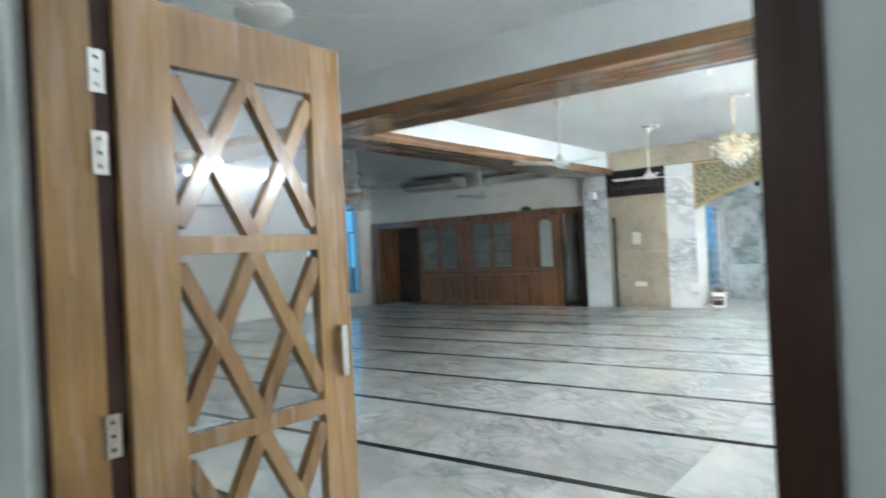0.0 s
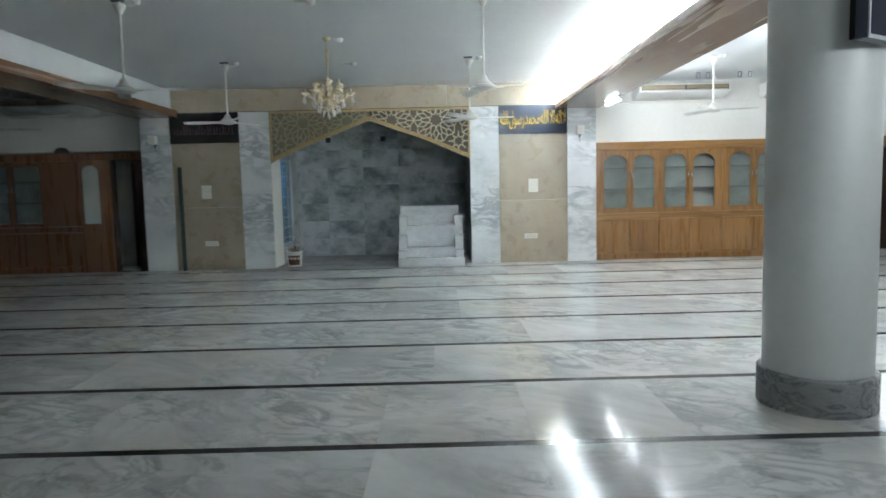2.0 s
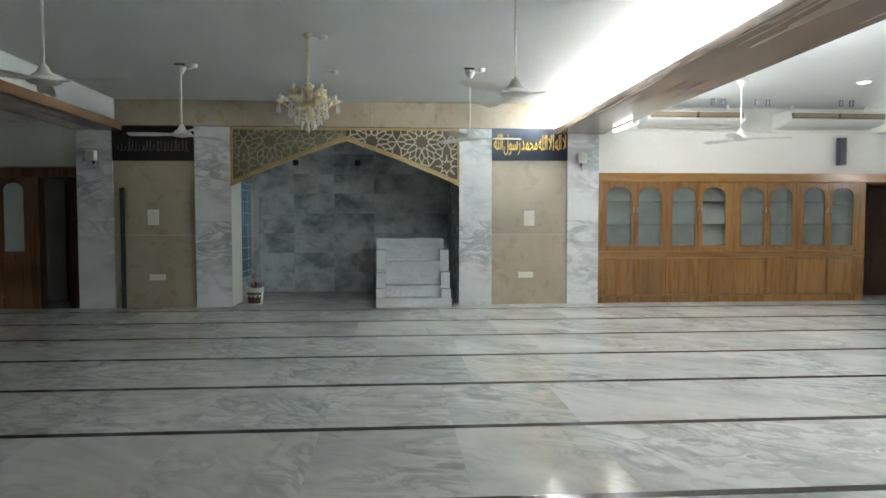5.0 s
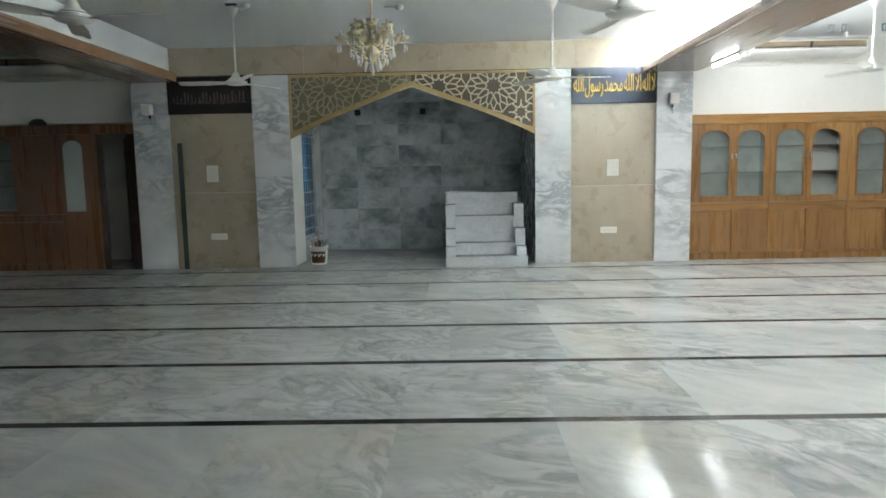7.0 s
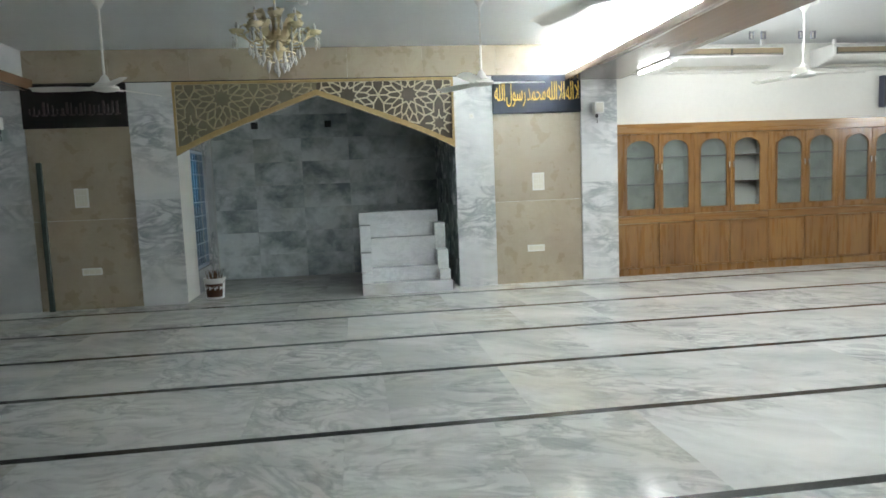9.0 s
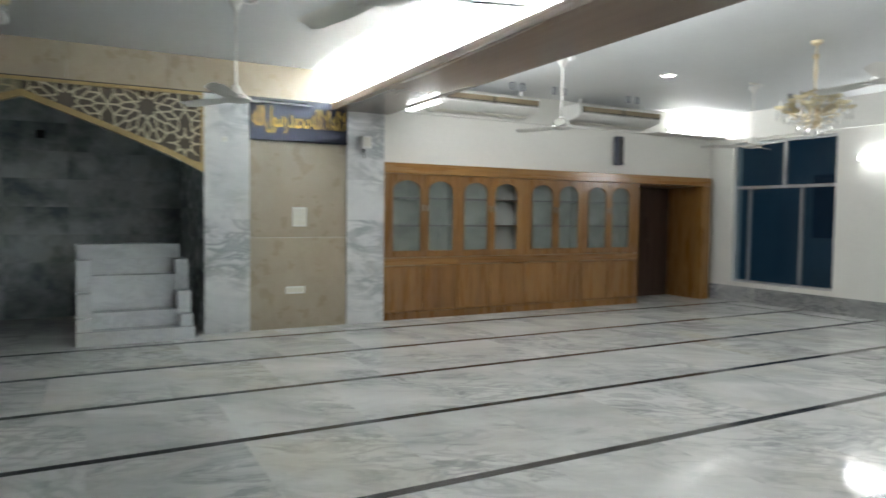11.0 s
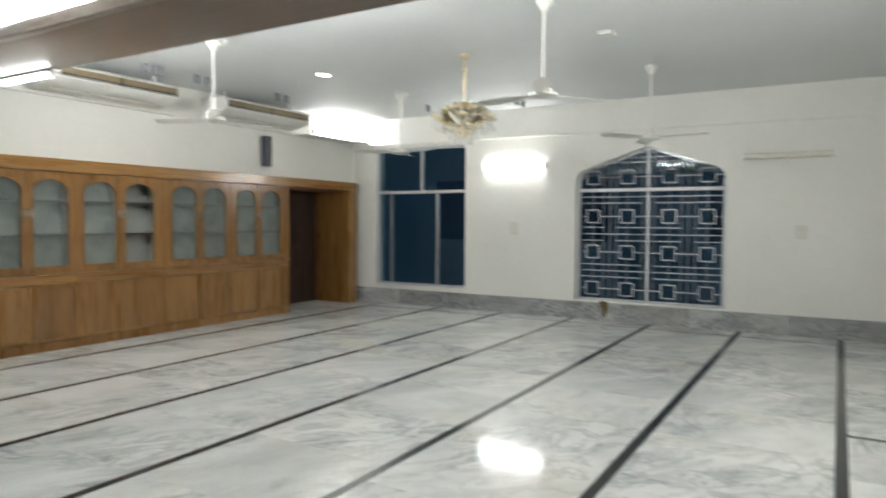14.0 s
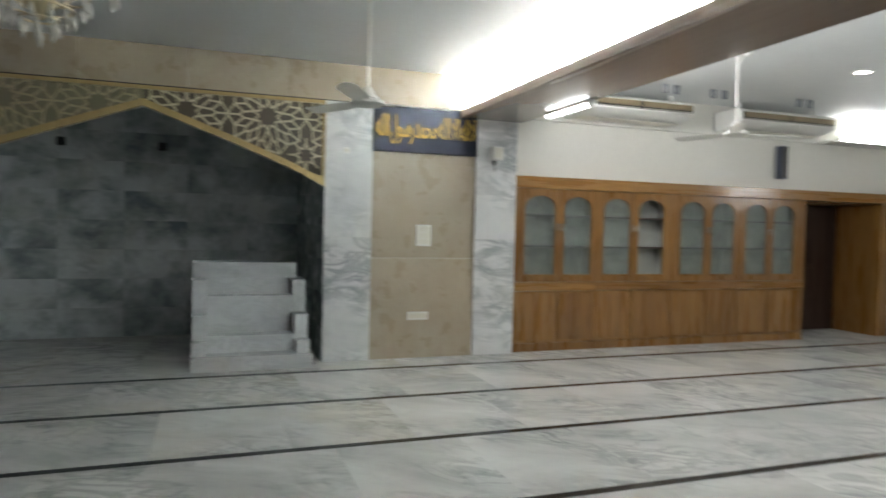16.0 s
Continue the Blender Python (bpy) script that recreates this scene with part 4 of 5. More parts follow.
words = ["\uFEFB", "\uFE8D\uFEDF\uFEEA", "\uFE8D\uFEFB", "\uFE8D\uFEDF\uFEE0\uFEEA", "\uFEE3\uFEA4\uFEE4\uFEAA", "\uFEAD\uFEB3\uFEEE\uFEDD", "\uFE8D\uFEDF\uFEE0\uFEEA"]
cu = bpy.data.curves.new("lettering", "FONT")
cu.body = " ".join(words)[::-1]
cu.size, cu.extrude, cu.offset = 0.30, 0.006, -0.002
cu.space_word = 0.28
cu.align_x, cu.align_y = "CENTER", "CENTER"
tmp = new("lettering_source", cu)
bpy.context.view_layer.update()
me = bpy.data.meshes.new_from_object(tmp.evaluated_get(bpy.context.evaluated_depsgraph_get()))
bpy.data.objects.remove(tmp)
co = [v.co.copy() for v in me.vertices]
lx0, lx1 = min(c.x for c in co), max(c.x for c in co)
ly0, ly1 = min(c.y for c in co), max(c.y for c in co)
fit_m = Matrix.Diagonal((1.22 / (lx1 - lx0), 0.34 / (ly1 - ly0), 1, 1)) @ Matrix.Translation((-(lx0 + lx1) / 2, -(ly0 + ly1) / 2, 0))
me.transform(Matrix.Rotation(radians(90), 4, "X") @ fit_m)
me.materials.clear()
me.materials.append(M_LETTER)
lt = new("lettering", me)
lt.parent, lt.location = sb, (0, -0.006, 0.0)
lt["label"] = "gilt calligraphy letters"
s2 = thing("calligraphy_board", "near-black board with dull unreadable lettering", "sign", (-4.935, YQ - 0.02, 2.66), "calligraphy boards")
part("board", boxed(-0.64, 0.64, 0, 0.075, -0.275, 0.28, 0.003), M_DARKB, s2)
rr = random.Random(4)
bm = bmesh.new()
for k in range(20):
    u = -0.55 + k * 0.056
    h = rr.uniform(0.05, 0.17)
    box(bm, u, u + rr.uniform(0.012, 0.03), -0.006, 0.0, -0.1, -0.1 + h)
    if k % 2:
        box(bm, u - 0.02, u + 0.05, -0.0058, 0.0, -0.12, -0.1005)
part("lettering", bm, M_FAINT, s2, "dull reddish lettering bars")


# ---- lamps ----
def batten(length, lit, label, material=None, height=0.075, fat=0.85):
    """A tube light on its wall batten, along x, facing -y."""
    t = thing("tube_light", label, "light")
    part("housing", boxed(-length / 2 - 0.03, length / 2 + 0.03, -0.03, 0, -height / 2, height / 2, 0.006), M_WHITEP, t)
    m = material or (M_TUBE if lit else M_CREAMP)
    bm = bmesh.new()
    ring = [(-0.0305 - 0.04 * fat * math.sin(math.pi * i / 12), 0.05 * fat * math.cos(math.pi * i / 12)) for i in range(13)]
    ends = [[bm.verts.new((sx * length / 2, y, z)) for y, z in ring] for sx in (-1, 1)]
    for i in range(13):
        j = (i + 1) % 13
        bm.faces.new((ends[0][i], ends[0][j], ends[1][j], ends[1][i]))
    bm.faces.new(ends[0])
    bm.faces.new(ends[1])
    bmesh.ops.recalc_face_normals(bm, faces=bm.faces[:])
    part("diffuser", bm, m, t, "lit rounded diffuser" if lit else "unlit rounded diffuser", True)
    for s in (-1, 1):
        part("end_cap", boxed(s * length / 2 - 0.018, s * length / 2 + 0.018, -0.034 - 0.04 * fat, -0.03, -0.052 * fat, 0.052 * fat, 0.004), M_WHITEP, t)
    return t


t1 = batten(1.10, True, "lit white tube light on the cream wall")
t1.matrix_basis = pose(XE - 0.001, 10.885, 2.43, 0, 0, -90)
t2 = batten(1.10, False, "unlit tube light on the cream wall")
t2.matrix_basis = pose(XE - 0.001, 6.85, 2.435, 0, 0, -90)
t3 = batten(1.10, True, "lit tube light high in the corner over the doorway", M_TUBEC)
t3.matrix_basis = pose(8.45, YW - 0.061, 3.06, 0, 0, 0)
# ledge added as a shield: hides the corner tube from the floor's reflection
setting("trim_corner", boxed(7.45, XE - 0.03, YW - 0.37, YW - 0.061, 2.945, 2.965, 0.003), M_WALL, "white ledge added to shield the floor from the corner light", "trim")
t4 = batten(0.90, True, "lit tube light on the flank of the ceiling beam", M_TUBEB, 0.085, 0.8)
t4.matrix_basis = pose(2.42, 12.78, 2.8735, 90, 0, 90)
# added fill: tubes hidden behind the beam to brighten the east bay
for y in (7.1, 9.8, 12.3):
    tf = batten(1.10, True, "unseen fill tube added along the flank of the ceiling beam", M_TUBEF)
    tf.matrix_basis = pose(2.455, y, 2.95, 0, 0, 90)
strip = thing("led_strip", "long lit white strip light hidden in the beam's trough", "light", (1.665, 10.05, BEAM + 0.0125))
part("channel", boxed(-0.018, 0.03, -3.75, 3.86, 0.0, 0.012), M_ALU, strip)
part("diffuser", boxed(-0.012, 0.012, -3.74, 3.85, 0.0125, 0.024), M_COVE, strip, "glowing white diffuser")
t6 = batten(1.10, True, "lit tube light on the wall near the entrance", M_TUBEE)
t6.matrix_basis = pose(XV - 0.001, 4.05, 2.25, 0, 0, -90)

# added front fill for the column, always behind the camera
t9 = batten(1.10, True, "unseen fill tube added beside the entrance door", M_TUBEE)
t9.matrix_basis = pose(1.45, YD1 + 0.001, 2.4, 0, 0, 180)
# added fill, out of view, for the column's east side and the bay
t8 = batten(1.10, True, "unseen fill tube added on the wall behind the column", M_TUBES)
t8.matrix_basis = pose(3.45, YS + 0.001, 2.6, 0, 0, 180)
# unseen lamp added to light the awning, supposed from its pale underside
t10 = batten(0.90, True, "unseen tube light added outside to brighten the awning", M_TUBEO)
t10.matrix_basis = pose(XE + 0.2515, 8.72, 2.79, 0, 0, 90)
# added lamp behind the camera that stands for the lobby's unknown light
t7 = batten(1.10, True, "unseen fill tube added on the lobby wall", M_TUBEL)
t7.matrix_basis = pose(-0.4, -1.799, 2.4, 0, 0, 180)


def downlight(x, y, lit):
    d = thing("downlight", "round recessed downlight, lit" if lit else "round recessed downlight, unlit", "light", (x, y, CEIL))
    part("rim", lathe(bmesh.new(), [(0.075, -0.001), (0.10, -0.001), (0.10, -0.012), (0.085, -0.018), (0.075, -0.01)], 28), M_WHITEP, d, "", True)
    part("lens", lathe(bmesh.new(), [(0, -0.006), (0.078, -0.006), (0.078, -0.002), (0, -0.002)], 24), M_SPOT if lit else M_CREAMP, d)


downlight(5.55, 11.89, True)
for x, y in ((-1.83, 8.30), (-1.80, 10.02), (-1.83, 11.68)):
    cr = thing("ceiling_rose", "small round white ceiling rose with a cable stub", "ceiling rose", (x, y, CEIL), "ceiling roses")
    part("base", lathe(bmesh.new(), [(0, -0.05), (0.03, -0.05), (0.05, -0.025), (0.052, -0.001), (0, -0.001)], 20), M_WHITEP, cr, "", True)
    part("cable", rod(bmesh.new(), (-0.045, 0, -0.012), (-0.17, 0.01, -0.008), 0.007), M_CREAMP, cr)
jb = thing("ceiling_box", "small square white junction box on the ceiling", "junction box", (5.44, 8.22, CEIL))
part("cover", boxed(-0.07, 0.07, -0.07, 0.07, -0.035, -0.001, 0.006), M_WHITEP, jb)


# ---- ceiling fans ----
def ceiling_fan(x, y, z, turn, label="cream-white three-blade ceiling fan on a long rod, at rest"):
    f = thing("ceiling_fan", label, "fan", (x, y, CEIL), "ceiling fans")
    f.rotation_euler = (0, 0, turn)
    d = z - CEIL
    part("canopy", lathe(bmesh.new(), [(0.062, -0.05), (0.064, -0.056), (0.05, -0.09), (0.022, -0.14), (0.014, -0.15), (0, -0.15)], 24), M_FAN, f, "", True)
    part("hook", rod(bmesh.new(), (0, 0, -0.001), (0, 0, -0.14), 0.009), M_FAN, f)
    part("rod", rod(bmesh.new(), (0, 0, -0.10), (0, 0, d + 0.12), 0.011, 12), M_FAN, f, "", True)
    part("motor", lathe(bmesh.new(), [(0.014, d + 0.15), (0.03, d + 0.135), (0.05, d + 0.09), (0.085, d + 0.065), (0.088, d + 0.058), (0.08, d + 0.055), (0.12, d + 0.04), (0.125, d + 0.02), (0.10, d + 0.004), (0.04, d - 0.006), (0, d - 0.008)], 32), M_FAN, f, "", True)
    for k in range(3):
        a = k * 2 * math.pi / 3
        bm = bmesh.new()
        rows = []
        for i in range(9):
            r = 0.11 + i * 0.069
            wd = 0.045 + 0.022 * min(i, 3) / 3 if i < 8 else 0.045
            tilt = radians(13)
            rows.append([bm.verts.new((r, s * wd * math.cos(tilt), d + 0.026 + s * wd * math.sin(tilt) + 0.01 * (1 - s * s))) for s in (-1, -0.35, 0.35, 1)])
        for p, q in zip(rows, rows[1:]):
            for i in range(3):
                bm.faces.new((p[i], q[i], q[i + 1], p[i + 1]))
        bmesh.ops.solidify(bm, geom=bm.faces[:], thickness=0.004)
        bmesh.ops.rotate(bm, verts=bm.verts[:], cent=(0, 0, 0), matrix=Matrix.Rotation(a, 3, "Z"))
        part("blade", bm, M_FAN, f, "", True)
        part("blade_arm", boxed(0.09, 0.20, -0.016, 0.016, d + 0.016, d + 0.022), M_FAN, f).rotation_euler = (0, 0, a)
    back = Matrix.Rotation(-turn, 4, "Z")
    part("hook_plate", boxed(-0.075, 0.05, -0.02, 0.02, -0.022, -0.001), M_SPKB if x < 2 else M_CREAMP, f, "steel hook plate").matrix_basis = back
    part("ceiling_rose", lathe(bmesh.new(), [(0, -0.05), (0.03, -0.05), (0.046, -0.025), (0.046, -0.001), (0, -0.001)], 18, Matrix.Translation((0.15, 0.03, 0))), M_WHITEP, f, "", True).matrix_basis = back
    part("cable", tube_path(bmesh.new(), [(0.15, 0.03, -0.04), (0.11, 0.02, -0.065), (0.06, 0.01, -0.06), (0.03, 0, -0.06)], 0.006), M_WHITEP, f).matrix_basis = back
    return f


FANS = [(-3.68, 8.10, 2.46, -0.09), (-3.69, 11.40, 2.47, 3.14), (-0.10, 8.10, 2.41, -0.26), (-0.09, 11.40, 2.45, 0.05),
        (3.66, 11.70, 2.51, 4.0), (6.95, 11.66, 2.475, 0.3), (4.13, 8.34, 2.53, 3.50), (6.92, 8.15, 2.48, 4.6),
        (-7.45, 11.85, 2.49, 0.2), (-10.9, 11.75, 2.49, 1.0), (-7.7, 8.4, 2.49, 0.6), (-10.9, 8.2, 2.49, 0.1), (-1.91, 1.95, 2.43, 0.9)]
for f in FANS:
    ceiling_fan(*f)


# ---- chandeliers ----
def leaf_blade(bm, m, length, width, curl):
    """A cupped gilt leaf that rises along x and curls over at its tip."""
    rows = []
    for i in range(6):
        u = i / 5
        w = width * math.sin(math.pi * min(0.97, 0.14 + 0.83 * u)) + 0.002
        rows.append([bm.verts.new(m @ Vector((length * u, v * w, curl * math.sin(2.3 * u) + 0.35 * w * v * v))) for v in (-1, 0, 1)])
    for p, q in zip(rows, rows[1:]):
        for k in range(2):
            bm.faces.new((p[k], q[k], q[k + 1], p[k + 1]))


def crystal(at, length, width):
    return lathe(bmesh.new(), [(0, length * 0.72), (width * 0.4, length * 0.55), (width, length * 0.12), (width * 0.6, -length * 0.1), (0, -length * 0.28)], 6, Matrix.Translation(at))


def chandelier(x, y, turn):
    c = thing("chandelier", "gilt chandelier with leafy arms, glass cups and crystal drops", "chandelier", (x, y, 0), "chandeliers")
    c.rotation_euler = (0, 0, turn)
    part("canopy", lathe(bmesh.new(), [(0.0, CEIL - 0.001), (0.05, CEIL - 0.002), (0.046, CEIL - 0.03), (0.016, CEIL - 0.055), (0.0, CEIL - 0.06)], 20), M_BRASS, c, "", True)
    part("stem", rod(bmesh.new(), (0, 0, CEIL - 0.05), (0, 0, 2.84), 0.0075, 10), M_BRASS, c)
    part("stem_collar", lathe(bmesh.new(), [(0.0, 3.23), (0.02, 3.225), (0.03, 3.20), (0.012, 3.17), (0.016, 3.05), (0.010, 2.95), (0, 2.945)], 14), M_BRASS, c, "", True)
    part("cap", lathe(bmesh.new(), [(0, 2.865), (0.014, 2.86), (0.055, 2.845), (0.05, 2.835), (0.022, 2.80), (0.012, 2.77), (0, 2.765)], 20), M_BRASS, c, "gilt bell cap", True)
    part("body", lathe(bmesh.new(), [(0, 2.78), (0.03, 2.775), (0.045, 2.74), (0.025, 2.70), (0.05, 2.67), (0.06, 2.64), (0.03, 2.60), (0.055, 2.565), (0.07, 2.53), (0.04, 2.49), (0.015, 2.46), (0, 2.455)], 20), M_BRASS, c, "gilt turned body", True)
    rnd = random.Random(7)
    for k in range(12):
        a = 2 * math.pi * k / 12
        tall = k % 2
        R, z0 = (0.165, 2.715) if tall else (0.285, 2.62)
        ca, sa = math.cos(a), math.sin(a)
        pts = []
        for i in range(9):
            u = i / 8
            rad = 0.03 + (R - 0.03) * u
            pts.append((rad * ca, rad * sa, z0 - 0.05 * math.sin(math.pi * min(1, u * 1.2)) + 0.03 * u * u))
        arm = part("arm", tube_path(bmesh.new(), pts, 0.007, 7), M_BRASS, c, "curled gilt arm", True)
        tip = Vector(pts[-1])
        part("cup", lathe(bmesh.new(), [(0, 0), (0.012, 0.003), (0.042, 0.012), (0.058, 0.036), (0.053, 0.037), (0.034, 0.016), (0.010, 0.012), (0, 0.012)], 12, Matrix.Translation(tip)), M_CUP, arm, "amber glass cup", True)
        part("candle", lathe(bmesh.new(), [(0, 0.012), (0.009, 0.013), (0.009, 0.05), (0.013, 0.062), (0.008, 0.085), (0, 0.098)], 10, Matrix.Translation(tip)), M_CRYS, arm, "", True)
        for q, (ln, wd, curl, lift) in enumerate(((0.15, 0.042, 0.075, 0.01), (0.12, 0.038, 0.10, 0.03), (0.10, 0.034, 0.06, -0.005))):
            at = Vector(pts[2 + 2 * q]) + Vector((0, 0, lift))
            swing = a + (0.0, 0.5, -0.5)[q]
            bm = bmesh.new()
            leaf_blade(bm, Matrix.Translation(at) @ Matrix.Rotation(swing, 4, "Z"), ln, wd, curl)
            bmesh.ops.solidify(bm, geom=bm.faces[:], thickness=0.0025)
            part("leaf", bm, M_CUP if q else M_BRASS, arm, "pale gilt glass leaf", True)
        for q in range(3):
            ang = a + (q - 1) * (0.15 if not tall else 0.22)
            rad = R + (0.03 if q == 1 else 0.012)
            ln = rnd.uniform(0.07, 0.10)
            top = tip.z + 0.004 - (0.0 if q != 1 else 0.012)
            at = (rad * math.cos(ang), rad * math.sin(ang), top - 0.02 - ln * 0.72)
            part("drop", crystal(at, ln, 0.013), M_CRYS, arm, "crystal drop")
            part("bead", lathe(bmesh.new(), [(0, 0.010), (0.008, 0.003), (0.008, -0.003), (0, -0.010)], 6, Matrix.Translation((at[0], at[1], top - 0.012))), M_CRYS, arm)
    for rad, z, count, ln in ((0.20, 2.515, 12, 0.08), (0.135, 2.45, 10, 0.08), (0.075, 2.40, 7, 0.085), (0.0, 2.36, 1, 0.10)):
        if rad:
            part("ring", lathe(bmesh.new(), [(rad - 0.004, z + 0.058), (rad + 0.004, z + 0.058), (rad + 0.004, z + 0.066), (rad - 0.004, z + 0.066), (rad - 0.004, z + 0.058)], 28), M_BRASS, c)
        for k in range(count):
            a = 2 * math.pi * (k + 0.3 * rnd.random()) / count
            part("inner_drop", crystal((rad * math.cos(a), rad * math.sin(a), z), ln * rnd.uniform(0.95, 1.3), 0.015), M_CRYS, c)
    for k in range(4):
        a = math.pi / 4 + k * math.pi / 2
        part("ring_strut", rod(bmesh.new(), (0.03 * math.cos(a), 0.03 * math.sin(a), 2.56), (0.2 * math.cos(a), 0.2 * math.sin(a), 2.577), 0.003, 6), M_BRASS, c)
        part("ring_strut", rod(bmesh.new(), (0.02 * math.cos(a), 0.02 * math.sin(a), 2.475), (0.135 * math.cos(a), 0.135 * math.sin(a), 2.512), 0.003, 6), M_BRASS, c)
    return c


ch = chandelier(-1.95, 9.95, 0.1)
for x, y, a, k in ((5.56, 9.86, 0.4, 1.18), (-9.45, 9.93, 0.8, 1.18)):
    copy_thing(ch, pose(x, y, 0, 0, 0, math.degrees(a)) @ Matrix.Diagonal((k, k, 1, 1)))



# ---- air conditioners ----
def air_conditioner(x0, x1, label):
    c = thing("air_conditioner", label, "air conditioner", ((x0 + x1) / 2, 13.62, 3.0), "ceiling air conditioners")
    w = (x1 - x0) / 2
    bm = bmesh.new()
    prof = [(0.0, 0.10), (0.0, 0.21), (0.06, 0.255), (0.52, 0.255), (0.52, 0.0), (0.44, -0.015), (0.10, 0.045)]
    rings = [[bm.verts.new((s * w, p[0], p[1])) for p in prof] for s in (-1, 1)]
    for i in range(len(prof)):
        j = (i + 1) % len(prof)
        bm.faces.new((rings[0][i], rings[0][j], rings[1][j], rings[1][i]))
    bm.faces.new(rings[0][::-1])
    bm.faces.new(rings[1])
    bmesh.ops.recalc_face_normals(bm, faces=bm.faces[:])
    bmesh.ops.bevel(bm, geom=bm.edges[:], offset=0.012, segments=2, affect="EDGES")
    part("casing", bm, M_WHITEP, c, "off-white casing", True)
    part("outlet", boxed(-w + 0.04, w - 0.05, -0.008, 0.012, 0.108, 0.206, 0.004), M_BLACK, c, "dark air slot")
    for k in range(2):
        a, b = (-w + 0.05, -0.02) if k == 0 else (0.02, w - 0.06)
        part("louvre", boxed(a, b, -0.026, -0.010, 0.135, 0.203, 0.003), M_SLOT, c, "tan louvre")
        part("vane", boxed(a, b, -0.014, -0.009, 0.113, 0.119), M_CREAMP, c)
    for s in (-1, 1):
        part("hanger", boxed(s * (w - 0.2) - 0.02, s * (w - 0.2) + 0.02, 0.24, 0.28, 0.25, CEIL - 3.0 - 0.001), M_WHITEP, c)
    part("intake_grille", boxed(-w + 0.1, w - 0.1, 0.20, 0.40, -0.012, -0.004), M_CREAMP, c)
    return c


for x0, x1 in ((3.10, 4.775), (5.52, 7.24), (-8.62, -6.93), (-11.2, -9.44)):
    air_conditioner(x0, x1, "long ceiling-hung air conditioner with tan louvres" if x0 > 0 else "ceiling-hung air conditioner in the unlit bay")


# ---- small fittings ----
def ceiling_hook(x, y, z=CEIL):
    h = thing("ceiling_bracket", "small grey square steel bracket under the ceiling", "bracket", (x, y, z), "ceiling brackets")
    bm = bmesh.new()
    for a, b in (((-0.028, 0), (-0.028, -0.10)), ((0.028, 0), (0.028, -0.10)), ((-0.033, -0.10), (0.033, -0.10)), ((-0.023, -0.010), (0.023, -0.010))):
        bar2(bm, a, b, 0.010, 0.03, facing_south(0, 0, 0))
    part("loop", bm, M_GRILLV, h)


for x, y in ((4.05, 13.3), (4.22, 13.3), (4.78, 13.3), (4.96, 13.3), (6.2, 13.3), (6.38, 13.3), (8.2, 10.4), (8.42, 10.4), (8.1, 11.9)):
    ceiling_hook(x, y)

sp = thing("column_speaker", "slim dark blue-grey column loudspeaker on the wall", "loudspeaker", (6.79, YW - 0.001, 2.385))
part("cabinet", boxed(-0.06, 0.07, -0.13, -0.03, 0, 0.48, 0.008), M_SPKB, sp)
part("grille_cloth", boxed(-0.045, 0.055, -0.134, -0.13, 0.02, 0.46), M_BLACK, sp)
part("bracket", boxed(-0.03, 0.03, -0.03, 0, 0.2, 0.28), M_BLACK, sp)
for x in (2.08, -5.86):
    s = thing("wall_speaker", "small white box loudspeaker on the marble pilaster", "loudspeaker", (x, YQ - 0.001, 2.35), "pilaster loudspeakers")
    part("cabinet", boxed(-0.075, 0.065, -0.15, -0.03, 0.03, 0.19, 0.02), M_WHITEP, s, "", True)
    part("grille_cloth", boxed(-0.055, 0.045, -0.155, -0.149, 0.05, 0.17, 0.002), M_CREAMP, s)
    part("bracket", boxed(-0.015, 0.015, -0.03, 0, -0.02, 0.10, 0.003), M_BLACK, s)
    part("cable", tube_path(bmesh.new(), [(0.0, -0.02, -0.02), (0.01, -0.012, -0.06), (0.005, -0.006, -0.10)], 0.005), M_BLACK, s)


def plate_switch(m, w, h, rockers, label, name="switch_plate"):
    s = thing(name, label, "switch")
    s.matrix_basis = m
    part("plate", boxed(-w / 2, w / 2, -0.012, 0, -h / 2, h / 2, 0.004), M_WHITEP, s)
    rows, cols = rockers
    for i in range(rows):
        for j in range(cols):
            cw, chh = (w - 0.03) / cols, (h - 0.03) / rows
            u, v = -w / 2 + 0.015 + j * cw, -h / 2 + 0.015 + i * chh
            part("rocker", boxed(u + 0.003, u + cw - 0.003, -0.017, -0.012, v + 0.003, v + chh - 0.003, 0.002), M_CREAMP, s)


for x, zz in ((1.205, 1.455), (-4.96, 1.475)):
    plate_switch(pose(x, YQ + 0.024, zz), 0.175, 0.25, (3, 4), "large white switch plate on beige tile")
for x, zz in ((1.15, 0.50), (-4.91, 0.50)):
    plate_switch(pose(x, YQ + 0.024, zz), 0.25, 0.095, (1, 3), "long white socket plate low on beige tile", "socket_plate")
plate_switch(pose(XE - 0.001, 10.87, 1.41, 0, 0, -90), 0.19, 0.25, (3, 4), "white switch plate on the cream wall")
plate_switch(pose(XE - 0.001, 6.67, 1.40, 0, 0, -90), 0.18, 0.22, (2, 2), "white switch plate on the cream wall")
plate_switch(pose(0.26, YQ - 0.001, 2.40), 0.07, 0.07, (1, 1), "small white switch high on the pilaster")
# empty conduit clips on the south-east wall
for x, zz in ((7.2, 2.75), (8.3, 2.45)):
    k = thing("wall_clip", "small grey conduit clip on the wall", "clip", (x, YS + 0.001, zz))
    part("clip", boxed(-0.11, 0.11, 0, 0.03, -0.012, 0.012, 0.003), M_CREAMP, k)
setting("trim_south_east", boxed(XV + 0.2, XE - 0.03, YS, YS + 0.16, 3.16, CEIL), M_WALL, "white boxed beam along the ceiling edge", "trim")

# dark screen hung on the column
tv = thing("wall_display", "dark narrow display with a pale rim hung on the column", "display", (1.90, 5.13, 2.19))
